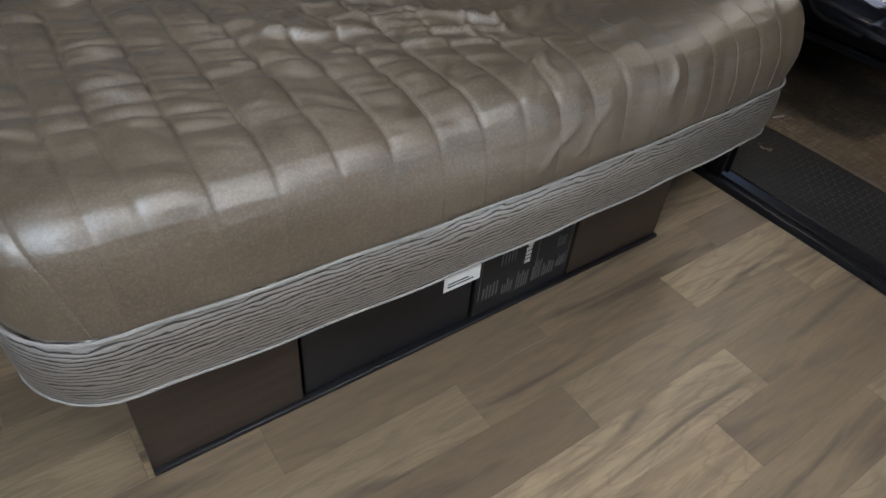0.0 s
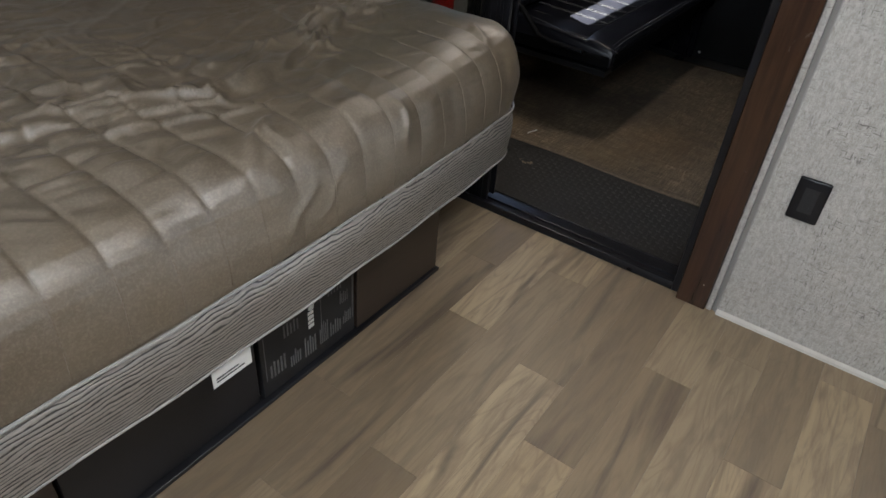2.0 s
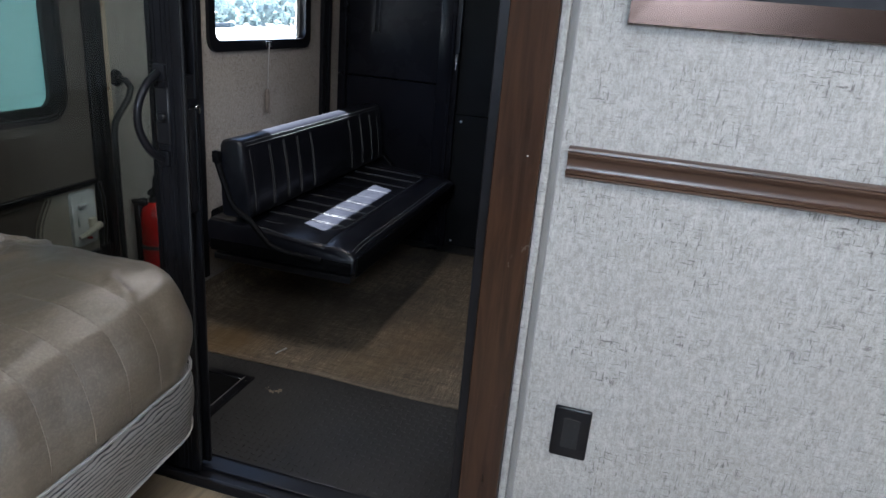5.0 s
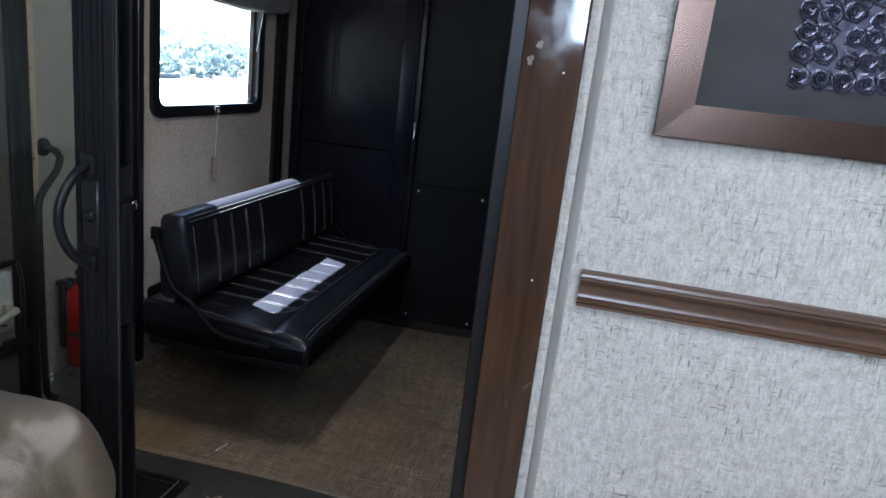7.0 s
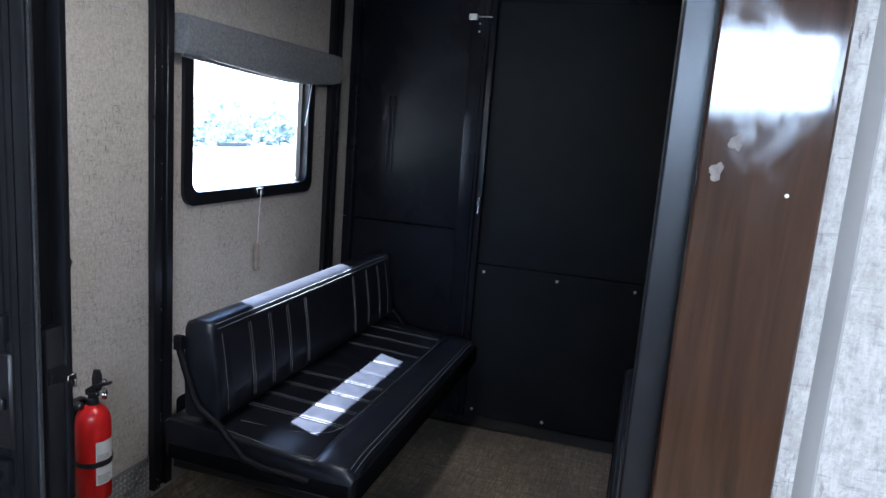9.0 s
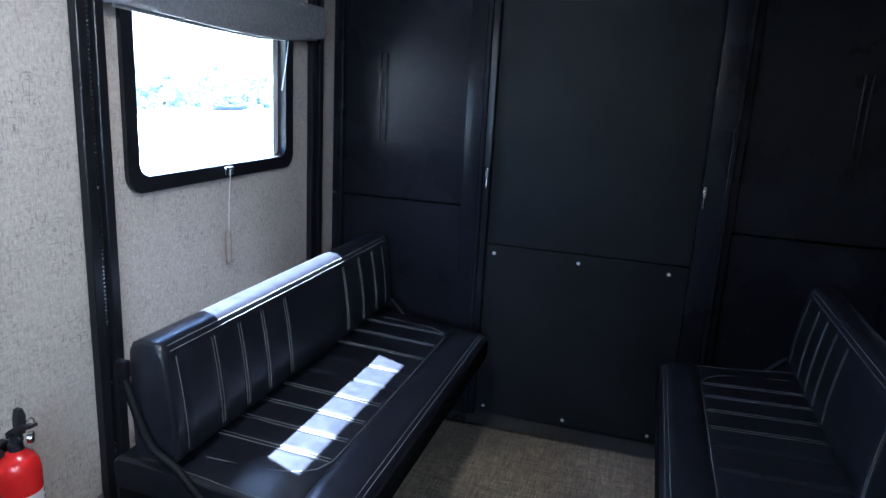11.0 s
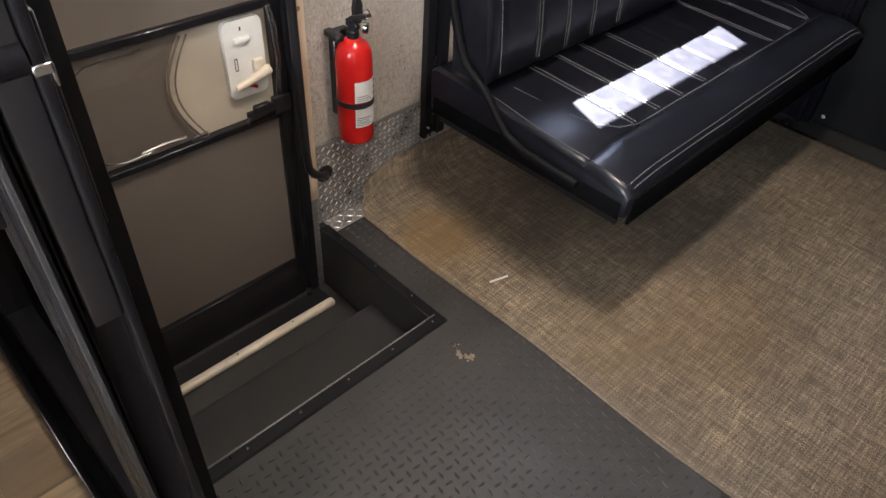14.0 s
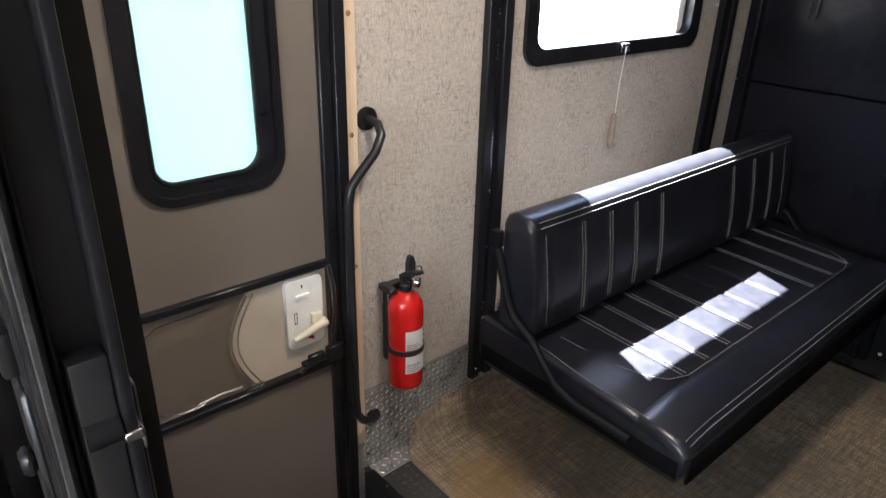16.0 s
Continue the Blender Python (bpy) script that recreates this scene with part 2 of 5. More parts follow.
def glass_material(name, tint=(1, 1, 1), rough=0.0, gloss=0.035):
    m = bpy.data.materials.new(name)
    m.use_nodes = True
    t = m.node_tree
    t.nodes.remove(t.nodes["Principled BSDF"])
    tr, gl, mx, lw = (t.nodes.new(k) for k in ("ShaderNodeBsdfTransparent", "ShaderNodeBsdfGlossy", "ShaderNodeMixShader", "ShaderNodeLayerWeight"))
    pw, ml = t.nodes.new("ShaderNodeMath"), t.nodes.new("ShaderNodeMath")
    pw.operation, ml.operation = 'POWER', 'MULTIPLY_ADD'
    tr.inputs[0].default_value = (*tint, 1)
    gl.inputs["Roughness"].default_value = rough
    pw.inputs[1].default_value = 5.0
    ml.inputs[1].default_value, ml.inputs[2].default_value = 0.9, gloss
    t.links.new(lw.outputs["Facing"], pw.inputs[0])
    t.links.new(pw.outputs[0], ml.inputs[0])
    t.links.new(ml.outputs[0], mx.inputs[0])
    t.links.new(tr.outputs[0], mx.inputs[1])
    t.links.new(gl.outputs[0], mx.inputs[2])
    t.links.new(mx.outputs[0], t.nodes["Material Output"].inputs[0])
    return m


def frosted_material():
    m = bpy.data.materials.new("frosted_glass")
    m.use_nodes = True
    t = m.node_tree
    b = t.nodes["Principled BSDF"]
    b.inputs["Base Color"].default_value = (0.30, 0.36, 0.35, 1)
    b.inputs["Roughness"].default_value = 0.3
    tl, mx = t.nodes.new("ShaderNodeBsdfTranslucent"), t.nodes.new("ShaderNodeMixShader")
    tl.inputs[0].default_value = (0.70, 0.96, 0.91, 1)
    mx.inputs[0].default_value = 0.16
    t.links.new(b.outputs[0], mx.inputs[1])
    t.links.new(tl.outputs[0], mx.inputs[2])
    t.links.new(mx.outputs[0], t.nodes["Material Output"].inputs[0])
    return m


PLANK = plank_material()
LINEN = linen_wall("linen_wallpaper", (0.49, 0.475, 0.445), (0.27, 0.25, 0.22), (0.60, 0.59, 0.57))
LINEN_G = linen_wall("linen_wallpaper_garage", (0.50, 0.45, 0.39), (0.30, 0.255, 0.21), (0.60, 0.56, 0.51))
TRIM_WOOD = wood_material("dark_walnut_trim", (0.026, 0.0125, 0.0075), (0.056, 0.027, 0.0155), 0.06, smudge=0.34)
RAIL_WOOD = wood_material("walnut_chair_rail", (0.066, 0.035, 0.022), (0.105, 0.059, 0.038), 0.27, axis=1)
PINE = wood_material("pine_strip", (0.62, 0.47, 0.32), (0.72, 0.58, 0.42), 0.5)
DARK_BOARD = wood_material("dark_brown_board", (0.040, 0.028, 0.020), (0.062, 0.044, 0.032), 0.4, axis=0)
VELOUR = velvet_material()
BAND = band_material()
PIPING = stained("silver_piping", (0.30, 0.285, 0.265), 0.3, 0, 30, 0.2, 0.3, 300)
SEAM = stained("quilting_thread", (0.17, 0.142, 0.112), 0.6, 0, 40, 0.2)
LEATHER = leather_material()
STITCH = stained("grey_stitching", (0.13, 0.13, 0.13), 0.6, 0, 200, 0.5, 0.4, 500)
RUG = rug_material()
BLACK_METAL = stained("black_aluminium", (0.010, 0.010, 0.012), 0.3, 0.0, 12, 0.3, 0.05, spec=0.32)
BLACK_SATIN = stained("black_satin_paint", (0.012, 0.012, 0.014), 0.38, 0.0, 8, 0.3, 0.08)
BLACK_RUBBER = stained("black_rubber", (0.016, 0.016, 0.017), 0.6, 0.0, 15, 0.3, 0.2)
DARK_PANEL = stained("black_gloss_panel", (0.009, 0.009, 0.012), 0.27, 0.0, 3, 0.3, 0.03, spec=0.12)
RAMP_PANEL = stained("charcoal_ramp_panel", (0.010, 0.0105, 0.011), 0.55, 0.0, 4, 0.3, 0.2, spec=0.1)
DIAMOND = stained("dark_diamond_vinyl", (0.040, 0.038, 0.036), 0.55, 0.0, 5, 0.3, 0.2)
WELL = stained("dark_grey_step_liner", (0.042, 0.040, 0.038), 0.5, 0.0, 4, 0.25, 0.15)
ALU = stained("tread_plate_web", (0.33, 0.315, 0.30), 0.33, 0.55, 12, 0.3, 0.1)
ALU_LUG = stained("tread_plate_lug", (0.55, 0.54, 0.52), 0.28, 0.8, 12, 0.2, 0.1)
DIAMOND_LUG = stained("dark_diamond_vinyl_lug", (0.040, 0.038, 0.036), 0.5, 0.0, 5, 0.3, 0.2)
STEEL = stained("bright_steel", (0.62, 0.61, 0.6), 0.25, 1.0, 30, 0.2, 0.05)
WHITE_PAINT = stained("white_vinyl", (0.72, 0.71, 0.69), 0.45, 0.0, 12, 0.08, 0.08)
CEIL_WHITE = stained("white_ceiling_panel", (0.68, 0.67, 0.65), 0.6, 0.0, 3, 0.05, 0.08)
WHITE_PLASTIC = stained("white_plastic", (0.74, 0.72, 0.67), 0.35, 0.0, 30, 0.07, 0.03)
TASSEL = stained("taupe_tassel", (0.26, 0.21, 0.17), 0.5, 0.0, 40, 0.2)
CREAM_PLASTIC = stained("cream_plastic", (0.70, 0.62, 0.48), 0.35, 0.0, 30, 0.07, 0.03)
BEIGE = stained("beige_door_skin", (0.42, 0.36, 0.28), 0.55, 0.0, 6, 0.1, 0.1)
SCREEN = stained("taupe_door_screen", (0.135, 0.112, 0.092), 0.6, 0.0, 3, 0.07, 0.3, 900)
RED = stained("red_enamel", (0.52, 0.014, 0.012), 0.22, 0.0, 14, 0.1, 0.02)
LABEL = stained("white_label", (0.68, 0.68, 0.66), 0.5, 0.0, 40, 0.05, 0.03)
INK = stained("black_ink", (0.02, 0.02, 0.022), 0.6, 0.0, 40, 0.2, 0.03)
PRINT_GREY = stained("grey_print", (0.13, 0.13, 0.13), 0.6, 0.0, 40, 0.2, 0.03)
CARTON = stained("black_printed_carton", (0.017, 0.017, 0.018), 0.5, 0.0, 14, 0.3, 0.08)
BRONZE = stained("brushed_bronze", (0.056, 0.035, 0.027), 0.24, 0.85, 2, 0.02, 0.0, 500)
MAT_BOARD = stained("charcoal_mat_board", (0.011, 0.010, 0.013), 0.65, 0.0, 20, 0.1, 0.1, 400)
FOIL = stained("silvered_rose_relief", (0.055, 0.055, 0.085), 0.28, 0.5, 60, 0.5, 0.2)
SHADE = stained("grey_patterned_blind", (0.20, 0.20, 0.205), 0.75, 0.0, 90, 0.35, 0.5, 300)
MARBLE = stained("speckled_laminate", (0.5, 0.46, 0.41), 0.35, 0.0, 25, 0.35, 0.03)
SCUFF = stained("tan_scuff", (0.42, 0.33, 0.24), 0.8, 0.0, 80, 0.3, 0.2)
WHITE_BULB = mat("lamp_diffuser", (0.9, 0.9, 0.88), 0.5)
WHITE_BULB.node_tree.nodes["Principled BSDF"].inputs["Emission Color"].default_value = (1.0, 0.9, 0.78, 1)
WHITE_BULB.node_tree.nodes["Principled BSDF"].inputs["Emission Strength"].default_value = 0.8
WORN = stained("worn_varnish", (0.17, 0.14, 0.12), 0.55, 0.0, 160, 0.5, 0.2, 500)
STRIP = stained("grey_vinyl_moulding", (0.56, 0.54, 0.50), 0.45, 0.0, 12, 0.08, 0.08)
GROOVE_SHADE = stained("groove_shade_grey", (0.30, 0.29, 0.275), 0.6, 0.0, 12, 0.1, 0.08)
SCREW = stained("zinc_screw", (0.7, 0.69, 0.66), 0.45, 0.3, 30, 0.1)
GLASS = glass_material("clear_glass")
GLASS_DIM = glass_material("tinted_glass", (0.84, 0.87, 0.87))
CLEAR_PLASTIC = glass_material("clear_plastic", (0.9, 0.88, 0.86), 0.08, 0.06)
RIM_PLASTIC = glass_material("moulded_plastic_rim", (0.82, 0.80, 0.78), 0.3, 0.2)
FROST = frosted_material()
GROUND = stained("pale_gravel", (0.36, 0.34, 0.30), 0.9, 0.0, 0.8, 0.2, 0.3, 20)
# leaf colours kept pale and grey-blue: the distance haze is painted into them
HAZED_LEAF = stained("hazed_foliage", (0.21, 0.25, 0.245), 0.8, 0.0, 0.6, 0.25, 0.3, 8)
leaf_tree = HAZED_LEAF.node_tree
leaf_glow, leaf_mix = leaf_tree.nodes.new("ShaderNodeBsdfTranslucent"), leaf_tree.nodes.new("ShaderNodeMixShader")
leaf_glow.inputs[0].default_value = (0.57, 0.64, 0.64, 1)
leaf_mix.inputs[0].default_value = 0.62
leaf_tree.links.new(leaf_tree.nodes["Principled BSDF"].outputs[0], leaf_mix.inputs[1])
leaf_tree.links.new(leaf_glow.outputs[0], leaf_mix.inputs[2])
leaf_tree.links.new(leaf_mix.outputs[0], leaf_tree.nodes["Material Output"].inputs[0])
PILE = stained("grey_pile_strip", (0.030, 0.029, 0.030), 0.9, 0.0, 300, 0.6, 0.5, 700)
MATTE_BLACK = stained("matte_black", (0.006, 0.006, 0.0065), 0.9, 0.0, 30, 0.3, 0.3, 600, spec=0.02)
ARM_BLACK = stained("black_powder_coat", (0.004, 0.004, 0.005), 0.6, 0.0, 15, 0.3, 0.1, spec=0.15)
KNOT = stained("pine_knot", (0.30, 0.17, 0.08), 0.5, 0.0, 60, 0.4)

# ---- mesh helpers ----
def box(bm, lo, hi, bevel=0.0, seg=1):
    r = bmesh.ops.create_cube(bm, size=1.0)
    vs = r["verts"]
    for v in vs:
        v.co = Vector([l + (c + 0.5) * (h - l) for l, h, c in zip(lo, hi, v.co)])
    if bevel:
        es = list({e for v in vs for e in v.link_edges})
        bmesh.ops.bevel(bm, geom=es, offset=bevel, segments=seg, profile=0.5, affect='EDGES')
    return bm


def boxed(lo, hi, bevel=0.0, seg=1):
    return box(bmesh.new(), lo, hi, bevel, seg)


def tube(bm, pts, r, sides=8, closed=False):
    """A round bar along a line of points."""
    pts = [Vector(p) for p in pts]
    rings, n = [], len(pts)
    last = None
    for i, p in enumerate(pts):
        a = pts[i - 1] if i or closed else p
        b = pts[(i + 1) % n] if i < n - 1 or closed else p
        d = (b - a).normalized()
        if last is None:
            u = d.orthogonal().normalized()
        else:
            u = (last - d * last.dot(d)).normalized()
        last = u
        w = d.cross(u)
        rad = r[i] if isinstance(r, (list, tuple)) else r
        rings.append([bm.verts.new(p + rad * (math.cos(k * math.tau / sides) * u + math.sin(k * math.tau / sides) * w)) for k in range(sides)])
    for i in range(n if closed else n - 1):
        p, q = rings[i], rings[(i + 1) % n]
        for k in range(sides):
            bm.faces.new((p[k], p[(k + 1) % sides], q[(k + 1) % sides], q[k]))
    if not closed:
        bm.faces.new(rings[0][::-1])
        bm.faces.new(rings[-1])
    return bm


def lathe(bm, profile, centre, sides=24):
    """A turned body round a vertical axis; profile of (radius, z)."""
    cx, cy = centre
    rings = [[bm.verts.new((cx + r * math.cos(k * math.tau / sides), cy + r * math.sin(k * math.tau / sides), z)) for k in range(sides)] for r, z in profile]
    for p, q in zip(rings, rings[1:]):
        for k in range(sides):
            bm.faces.new((p[k], p[(k + 1) % sides], q[(k + 1) % sides], q[k]))
    bm.faces.new(rings[0][::-1])
    bm.faces.new(rings[-1])
    return bm


def prism(bm, outline, axis, a, b):
    """An outline of 2D points pushed along an axis from a to b."""
    def at(u, v, w):
        return {0: (w, u, v), 1: (u, w, v), 2: (u, v, w)}[axis]
    p = [bm.verts.new(at(u, v, a)) for u, v in outline]
    q = [bm.verts.new(at(u, v, b)) for u, v in outline]
    n = len(p)
    bm.faces.new(p)
    bm.faces.new(q[::-1])
    for k in range(n):
        bm.faces.new((p[k], q[k], q[(k + 1) % n], p[(k + 1) % n]))
    bmesh.ops.recalc_face_normals(bm, faces=bm.faces[:])
    return bm


def rounded(u0, v0, u1, v1, r, n=6):
    """The outline of a rectangle with round corners."""
    out = []
    for cu, cv, s in ((u1 - r, v1 - r, 0), (u0 + r, v1 - r, 1), (u0 + r, v0 + r, 2), (u1 - r, v0 + r, 3)):
        out += [(cu + r * math.cos((s + k / n) * math.pi / 2), cv + r * math.sin((s + k / n) * math.pi / 2)) for k in range(n + 1)]
    return out


def ring(bm, outer, inner, axis, a, b):
    """A frame between two outlines of as many points, pushed along an axis."""
    def at(u, v, w):
        return {0: (w, u, v), 1: (u, w, v), 2: (u, v, w)}[axis]
    grid = [[bm.verts.new(at(u, v, w)) for u, v in line] for line, w in ((outer, a), (outer, b), (inner, b), (inner, a))]
    n = len(outer)
    for i in range(4):
        p, q = grid[i], grid[(i + 1) % 4]
        for k in range(n):
            bm.faces.new((p[k], p[(k + 1) % n], q[(k + 1) % n], q[k]))
    bmesh.ops.recalc_face_normals(bm, faces=bm.faces[:])
    return bm


def finish(name, bm, material, smooth=None):
    me = bpy.data.meshes.new(name)
    bm.normal_update()
    bm.to_mesh(me)
    bm.free()
    me.materials.append(material)
    if smooth is not None:
        me.shade_smooth()
        if smooth < 180:
            me.set_sharp_from_angle(angle=radians(smooth))
    return new(name, me)


def part(name, bm, material, parent, label="", smooth=40):
    ob = finish(name, bm, material, smooth)
    ob.parent = parent
    if label:
        ob["label"] = label
    return ob


def thing(name, at, label, category, group="", kind=""):
    """An Empty at the base of a thing; its parts are built in world places and hung under it."""
    ob = new(name)
    ob.empty_display_size = 0.05
    ob.location = at
    tagged(ob, label, category, group, kind)
    return ob


def under(parent):
    """Keeps parts, built in world places, where they are under a parent that stands elsewhere."""
    inv = Matrix.Translation(parent.location).inverted()
    for o in parent.children:
        o.matrix_parent_inverse = inv


def solo(name, bm, material, label, category, kind="", smooth=40):
    return tagged(finish(name, bm, material, smooth), label, category, kind=kind)


FLOOR_G = -0.327        # garage floor, lower than the bedroom's
YW, YO = 1.926, -0.66   # garage side walls
XD = 1.761              # bedroom face of the wall between
XR = 4.83               # rear wall
CEIL = 2.0

# ---- setting: walls, floors, ceilings ----
def wall(name, lo, hi, material, label):
    return solo(name, boxed(lo, hi), material, label, "wall", "structure", None)


# wall between bedroom and garage, with the wide opening of the sliding door
partition = wall("wall_partition", (XD, YO - 0.1, FLOOR_G - 0.1), (1.895, 0.0985, CEIL), LINEN, "pale grey linen-textured wallpaper on the partition wall")
part("panel_over_door", boxed((XD, 0.099, 1.96), (1.895, 1.80, CEIL)), LINEN, partition)
part("panel_beside_door", boxed((XD, 1.80, FLOOR_G - 0.1), (1.895, 2.75, CEIL)), DARK_BOARD, partition)
part("jamb_core", boxed((XD + 0.006, 0.099, FLOOR_G - 0.1), (1.895, 0.2045, 1.96)), BLACK_SATIN, partition)
part("panel_below_sill", boxed((1.78, 0.2045, FLOOR_G - 0.1), (1.895, 1.80, -0.029)), BLACK_SATIN, partition)
wall("wall_back", (-1.32, -1.25, -0.1), (-1.2, 2.75, 1.47), LINEN, "pale grey linen wallpaper below the bedroom window")
wall("wall_back_top", (-1.32, -1.25, 1.81), (-1.2, 2.75, CEIL), LINEN, "pale grey linen wallpaper above the bedroom window")
wall("wall_back_side", (-1.32, -1.25, 1.47), (-1.2, -0.47, 1.81), LINEN, "pale grey linen wallpaper beside the bedroom window")
wall("wall_back_side", (-1.32, 0.29, 1.47), (-1.2, 2.75, 1.81), LINEN, "pale grey linen wallpaper beside the bedroom window")
wall("wall_south", (-1.32, -1.35, -0.1), (XD, -1.25, CEIL), LINEN, "pale grey linen wallpaper on the side wall")
wall("wall_headboard", (-1.32, 2.75, -0.1), (1.895, 2.85, CEIL), LINEN, "pale grey linen wallpaper behind the bed")
solo("ceiling_bedroom", boxed((-1.32, -1.35, CEIL), (1.895, 2.85, CEIL + 0.06)), CEIL_WHITE, "plain white bedroom ceiling", "ceiling", "structure", None)
solo("ceiling_garage", boxed((1.895, YO - 0.1, CEIL), (XR + 0.1, YW + 0.1, CEIL + 0.06)), CEIL_WHITE, "plain white garage ceiling", "ceiling", "structure", None)

# garage wall on the side of the entry door, with its door and window openings
WX0, WX1, WZ0, WZ1 = 3.40, 4.32, 0.955, 1.575
DX0, DX1 = 2.04, 2.705
gw = wall("wall_garage_entry", (DX1, YW, FLOOR_G - 0.35), (WX0, YW + 0.06, CEIL), LINEN_G, "worn beige linen wallpaper on the garage wall")
part("wall_below_window", boxed((WX0, YW, FLOOR_G - 0.1), (WX1, YW + 0.06, WZ0)), LINEN_G, gw)
part("wall_above_window", boxed((WX0, YW, WZ1), (WX1, YW + 0.06, CEIL)), LINEN_G, gw)
part("wall_beyond_window", boxed((WX1, YW, FLOOR_G - 0.1), (XR + 0.1, YW + 0.06, CEIL)), LINEN_G, gw)
part("wall_above_door", boxed((DX0, YW, 1.52), (DX1, YW + 0.06, CEIL)), LINEN_G, gw)
part("wall_before_door", boxed((1.895, YW, FLOOR_G - 0.35), (DX0, YW + 0.06, CEIL)), LINEN_G, gw)
wall("wall_garage_far_side", (1.895, YO - 0.06, FLOOR_G - 0.1), (XR + 0.1, YO, CEIL), LINEN_G, "beige linen wallpaper on the far garage wall")
wall("wall_rear", (XR, YO - 0.06, FLOOR_G - 0.1), (XR + 0.1, YW + 0.06, CEIL), DARK_PANEL, "glossy black rear wall of the garage")

# step well by the entry door
WELL_X0, WELL_X1, WELL_Y0, WELL_Z = 1.99, 2.743, 1.345, -0.60
gf = solo("floor_garage", boxed((1.895, YO, FLOOR_G - 0.06), (XR, WELL_Y0, FLOOR_G)), DIAMOND, "dark diamond-pattern vinyl garage floor", "floor", "structure", None)
part("floor_beyond_well", boxed((WELL_X1, WELL_Y0, FLOOR_G - 0.06), (XR, YW, FLOOR_G)), DIAMOND, gf, smooth=None)
part("floor_before_well", boxed((1.895, WELL_Y0, FLOOR_G - 0.06), (WELL_X0, YW, FLOOR_G)), DIAMOND, gf, smooth=None)
well = solo("step_well", boxed((WELL_X0, WELL_Y0, WELL_Z - 0.05), (WELL_X1, YW + 0.06, WELL_Z)), WELL, "dark grey moulded step well below the entry door", "step", "structure", None)
part("well_side", boxed((WELL_X1 - 0.005, WELL_Y0 + 0.016, WELL_Z), (WELL_X1, YW - 0.004, FLOOR_G - 0.002)), WELL, well, smooth=None)
part("well_side", boxed((WELL_X0, WELL_Y0 + 0.016, WELL_Z), (WELL_X0 + 0.016, YW - 0.004, FLOOR_G - 0.002)), WELL, well, smooth=None)
part("well_riser", boxed((WELL_X0, WELL_Y0, WELL_Z), (WELL_X1, WELL_Y0 + 0.016, FLOOR_G - 0.002)), WELL, well, smooth=None)
part("inner_tread", prism(bmesh.new(), [(WELL_Y0 + 0.0165, WELL_Z), (1.715, WELL_Z), (1.712, WELL_Z + 0.008), (1.655, WELL_Z + 0.092), (1.642, WELL_Z + 0.100), (WELL_Y0 + 0.0165, WELL_Z + 0.100)], 0, WELL_X0 + 0.016, WELL_X1 - 0.005), WELL, well)
lip = part("nosing", prism(bmesh.new(), [(WELL_Y0 - 0.022, FLOOR_G), (WELL_Y0 + 0.02, FLOOR_G), (WELL_Y0 + 0.02, FLOOR_G + 0.005), (WELL_Y0 - 0.016, FLOOR_G + 0.006)], 0, WELL_X0, WELL_X1 + 0.015), BLACK_METAL, well, "black metal edge trim")
part("nosing", boxed((WELL_X1 - 0.02, WELL_Y0 + 0.02, FLOOR_G), (WELL_X1 + 0.015, YW - 0.03, FLOOR_G + 0.006), 0.002), BLACK_METAL, well, "black metal edge trim")
# added bright strip stands in for the highlight on the glossy nosing
part("edge_strip", boxed((WELL_X0, WELL_Y0 + 0.0165, FLOOR_G - 0.004), (WELL_X1, WELL_Y0 + 0.0215, FLOOR_G + 0.0072), 0.0012), ALU, well, "thin bright strip painting the nosing's highlight")
for i in range(5):
    part("screw", lathe(bmesh.new(), [(0.004, FLOOR_G + 0.006), (0.003, FLOOR_G + 0.008)], (2.1 + 0.155 * i, WELL_Y0 + 0.002), 8), STEEL, well, "bright screw head")
for i in range(3):
    part("screw", lathe(bmesh.new(), [(0.004, FLOOR_G + 0.006), (0.003, FLOOR_G + 0.008)], (WELL_X1 + 0.002, WELL_Y0 + 0.12 + 0.17 * i), 8), STEEL, well, "bright screw head")

# bedroom floor: a dark underlay and loose-laid planks on it
bf = solo("floor_bedroom", boxed((-1.2, -1.25, -0.06), (1.775, 2.75, -0.004)), BLACK_SATIN, "oak-look vinyl plank bedroom floor in mixed browns", "floor", "structure", None)

# ---- door surround ----
trim = solo("door_trim", boxed((1.744, 0.1285, 0.0), (1.7685, 0.2125, 1.985), 0.0025), TRIM_WOOD, "glossy dark walnut door casing with worn marks", "trim", "structure")
strip = solo("trim_corner", prism(bmesh.new(), [(1.7665, 0.1275), (1.7565, 0.1275), (1.7555, 0.126), (1.7555, 0.1135), (1.7665, 0.1125)], 2, 0.0, 1.985), LINEN, "pale wallpapered corner moulding beside the casing", "trim", "structure")
# cove coloured darker than the wallpaper: side-light shade painted into the groove
part("cove", prism(bmesh.new(), [(1.7665, 0.1123), (1.7655, 0.1118), (1.7585, 0.1002), (1.7590, 0.0992), (1.7665, 0.0992)], 2, 0.0, 1.985), GROOVE_SHADE, strip, "groove of the moulding with its shade painted grey")
part("joint", boxed((1.7606, 0.0978, 0.0), (1.7612, 0.0991, 1.98)), GROOVE_SHADE, strip)
base_l = solo("baseboard", prism(bmesh.new(), [(1.7605, 0.0), (1.748, 0.0), (1.7495, 0.008), (1.7605, 0.012)], 1, -1.25, 0.098), STRIP, "narrow off-white floor bead along the wall", "baseboard", "structure")
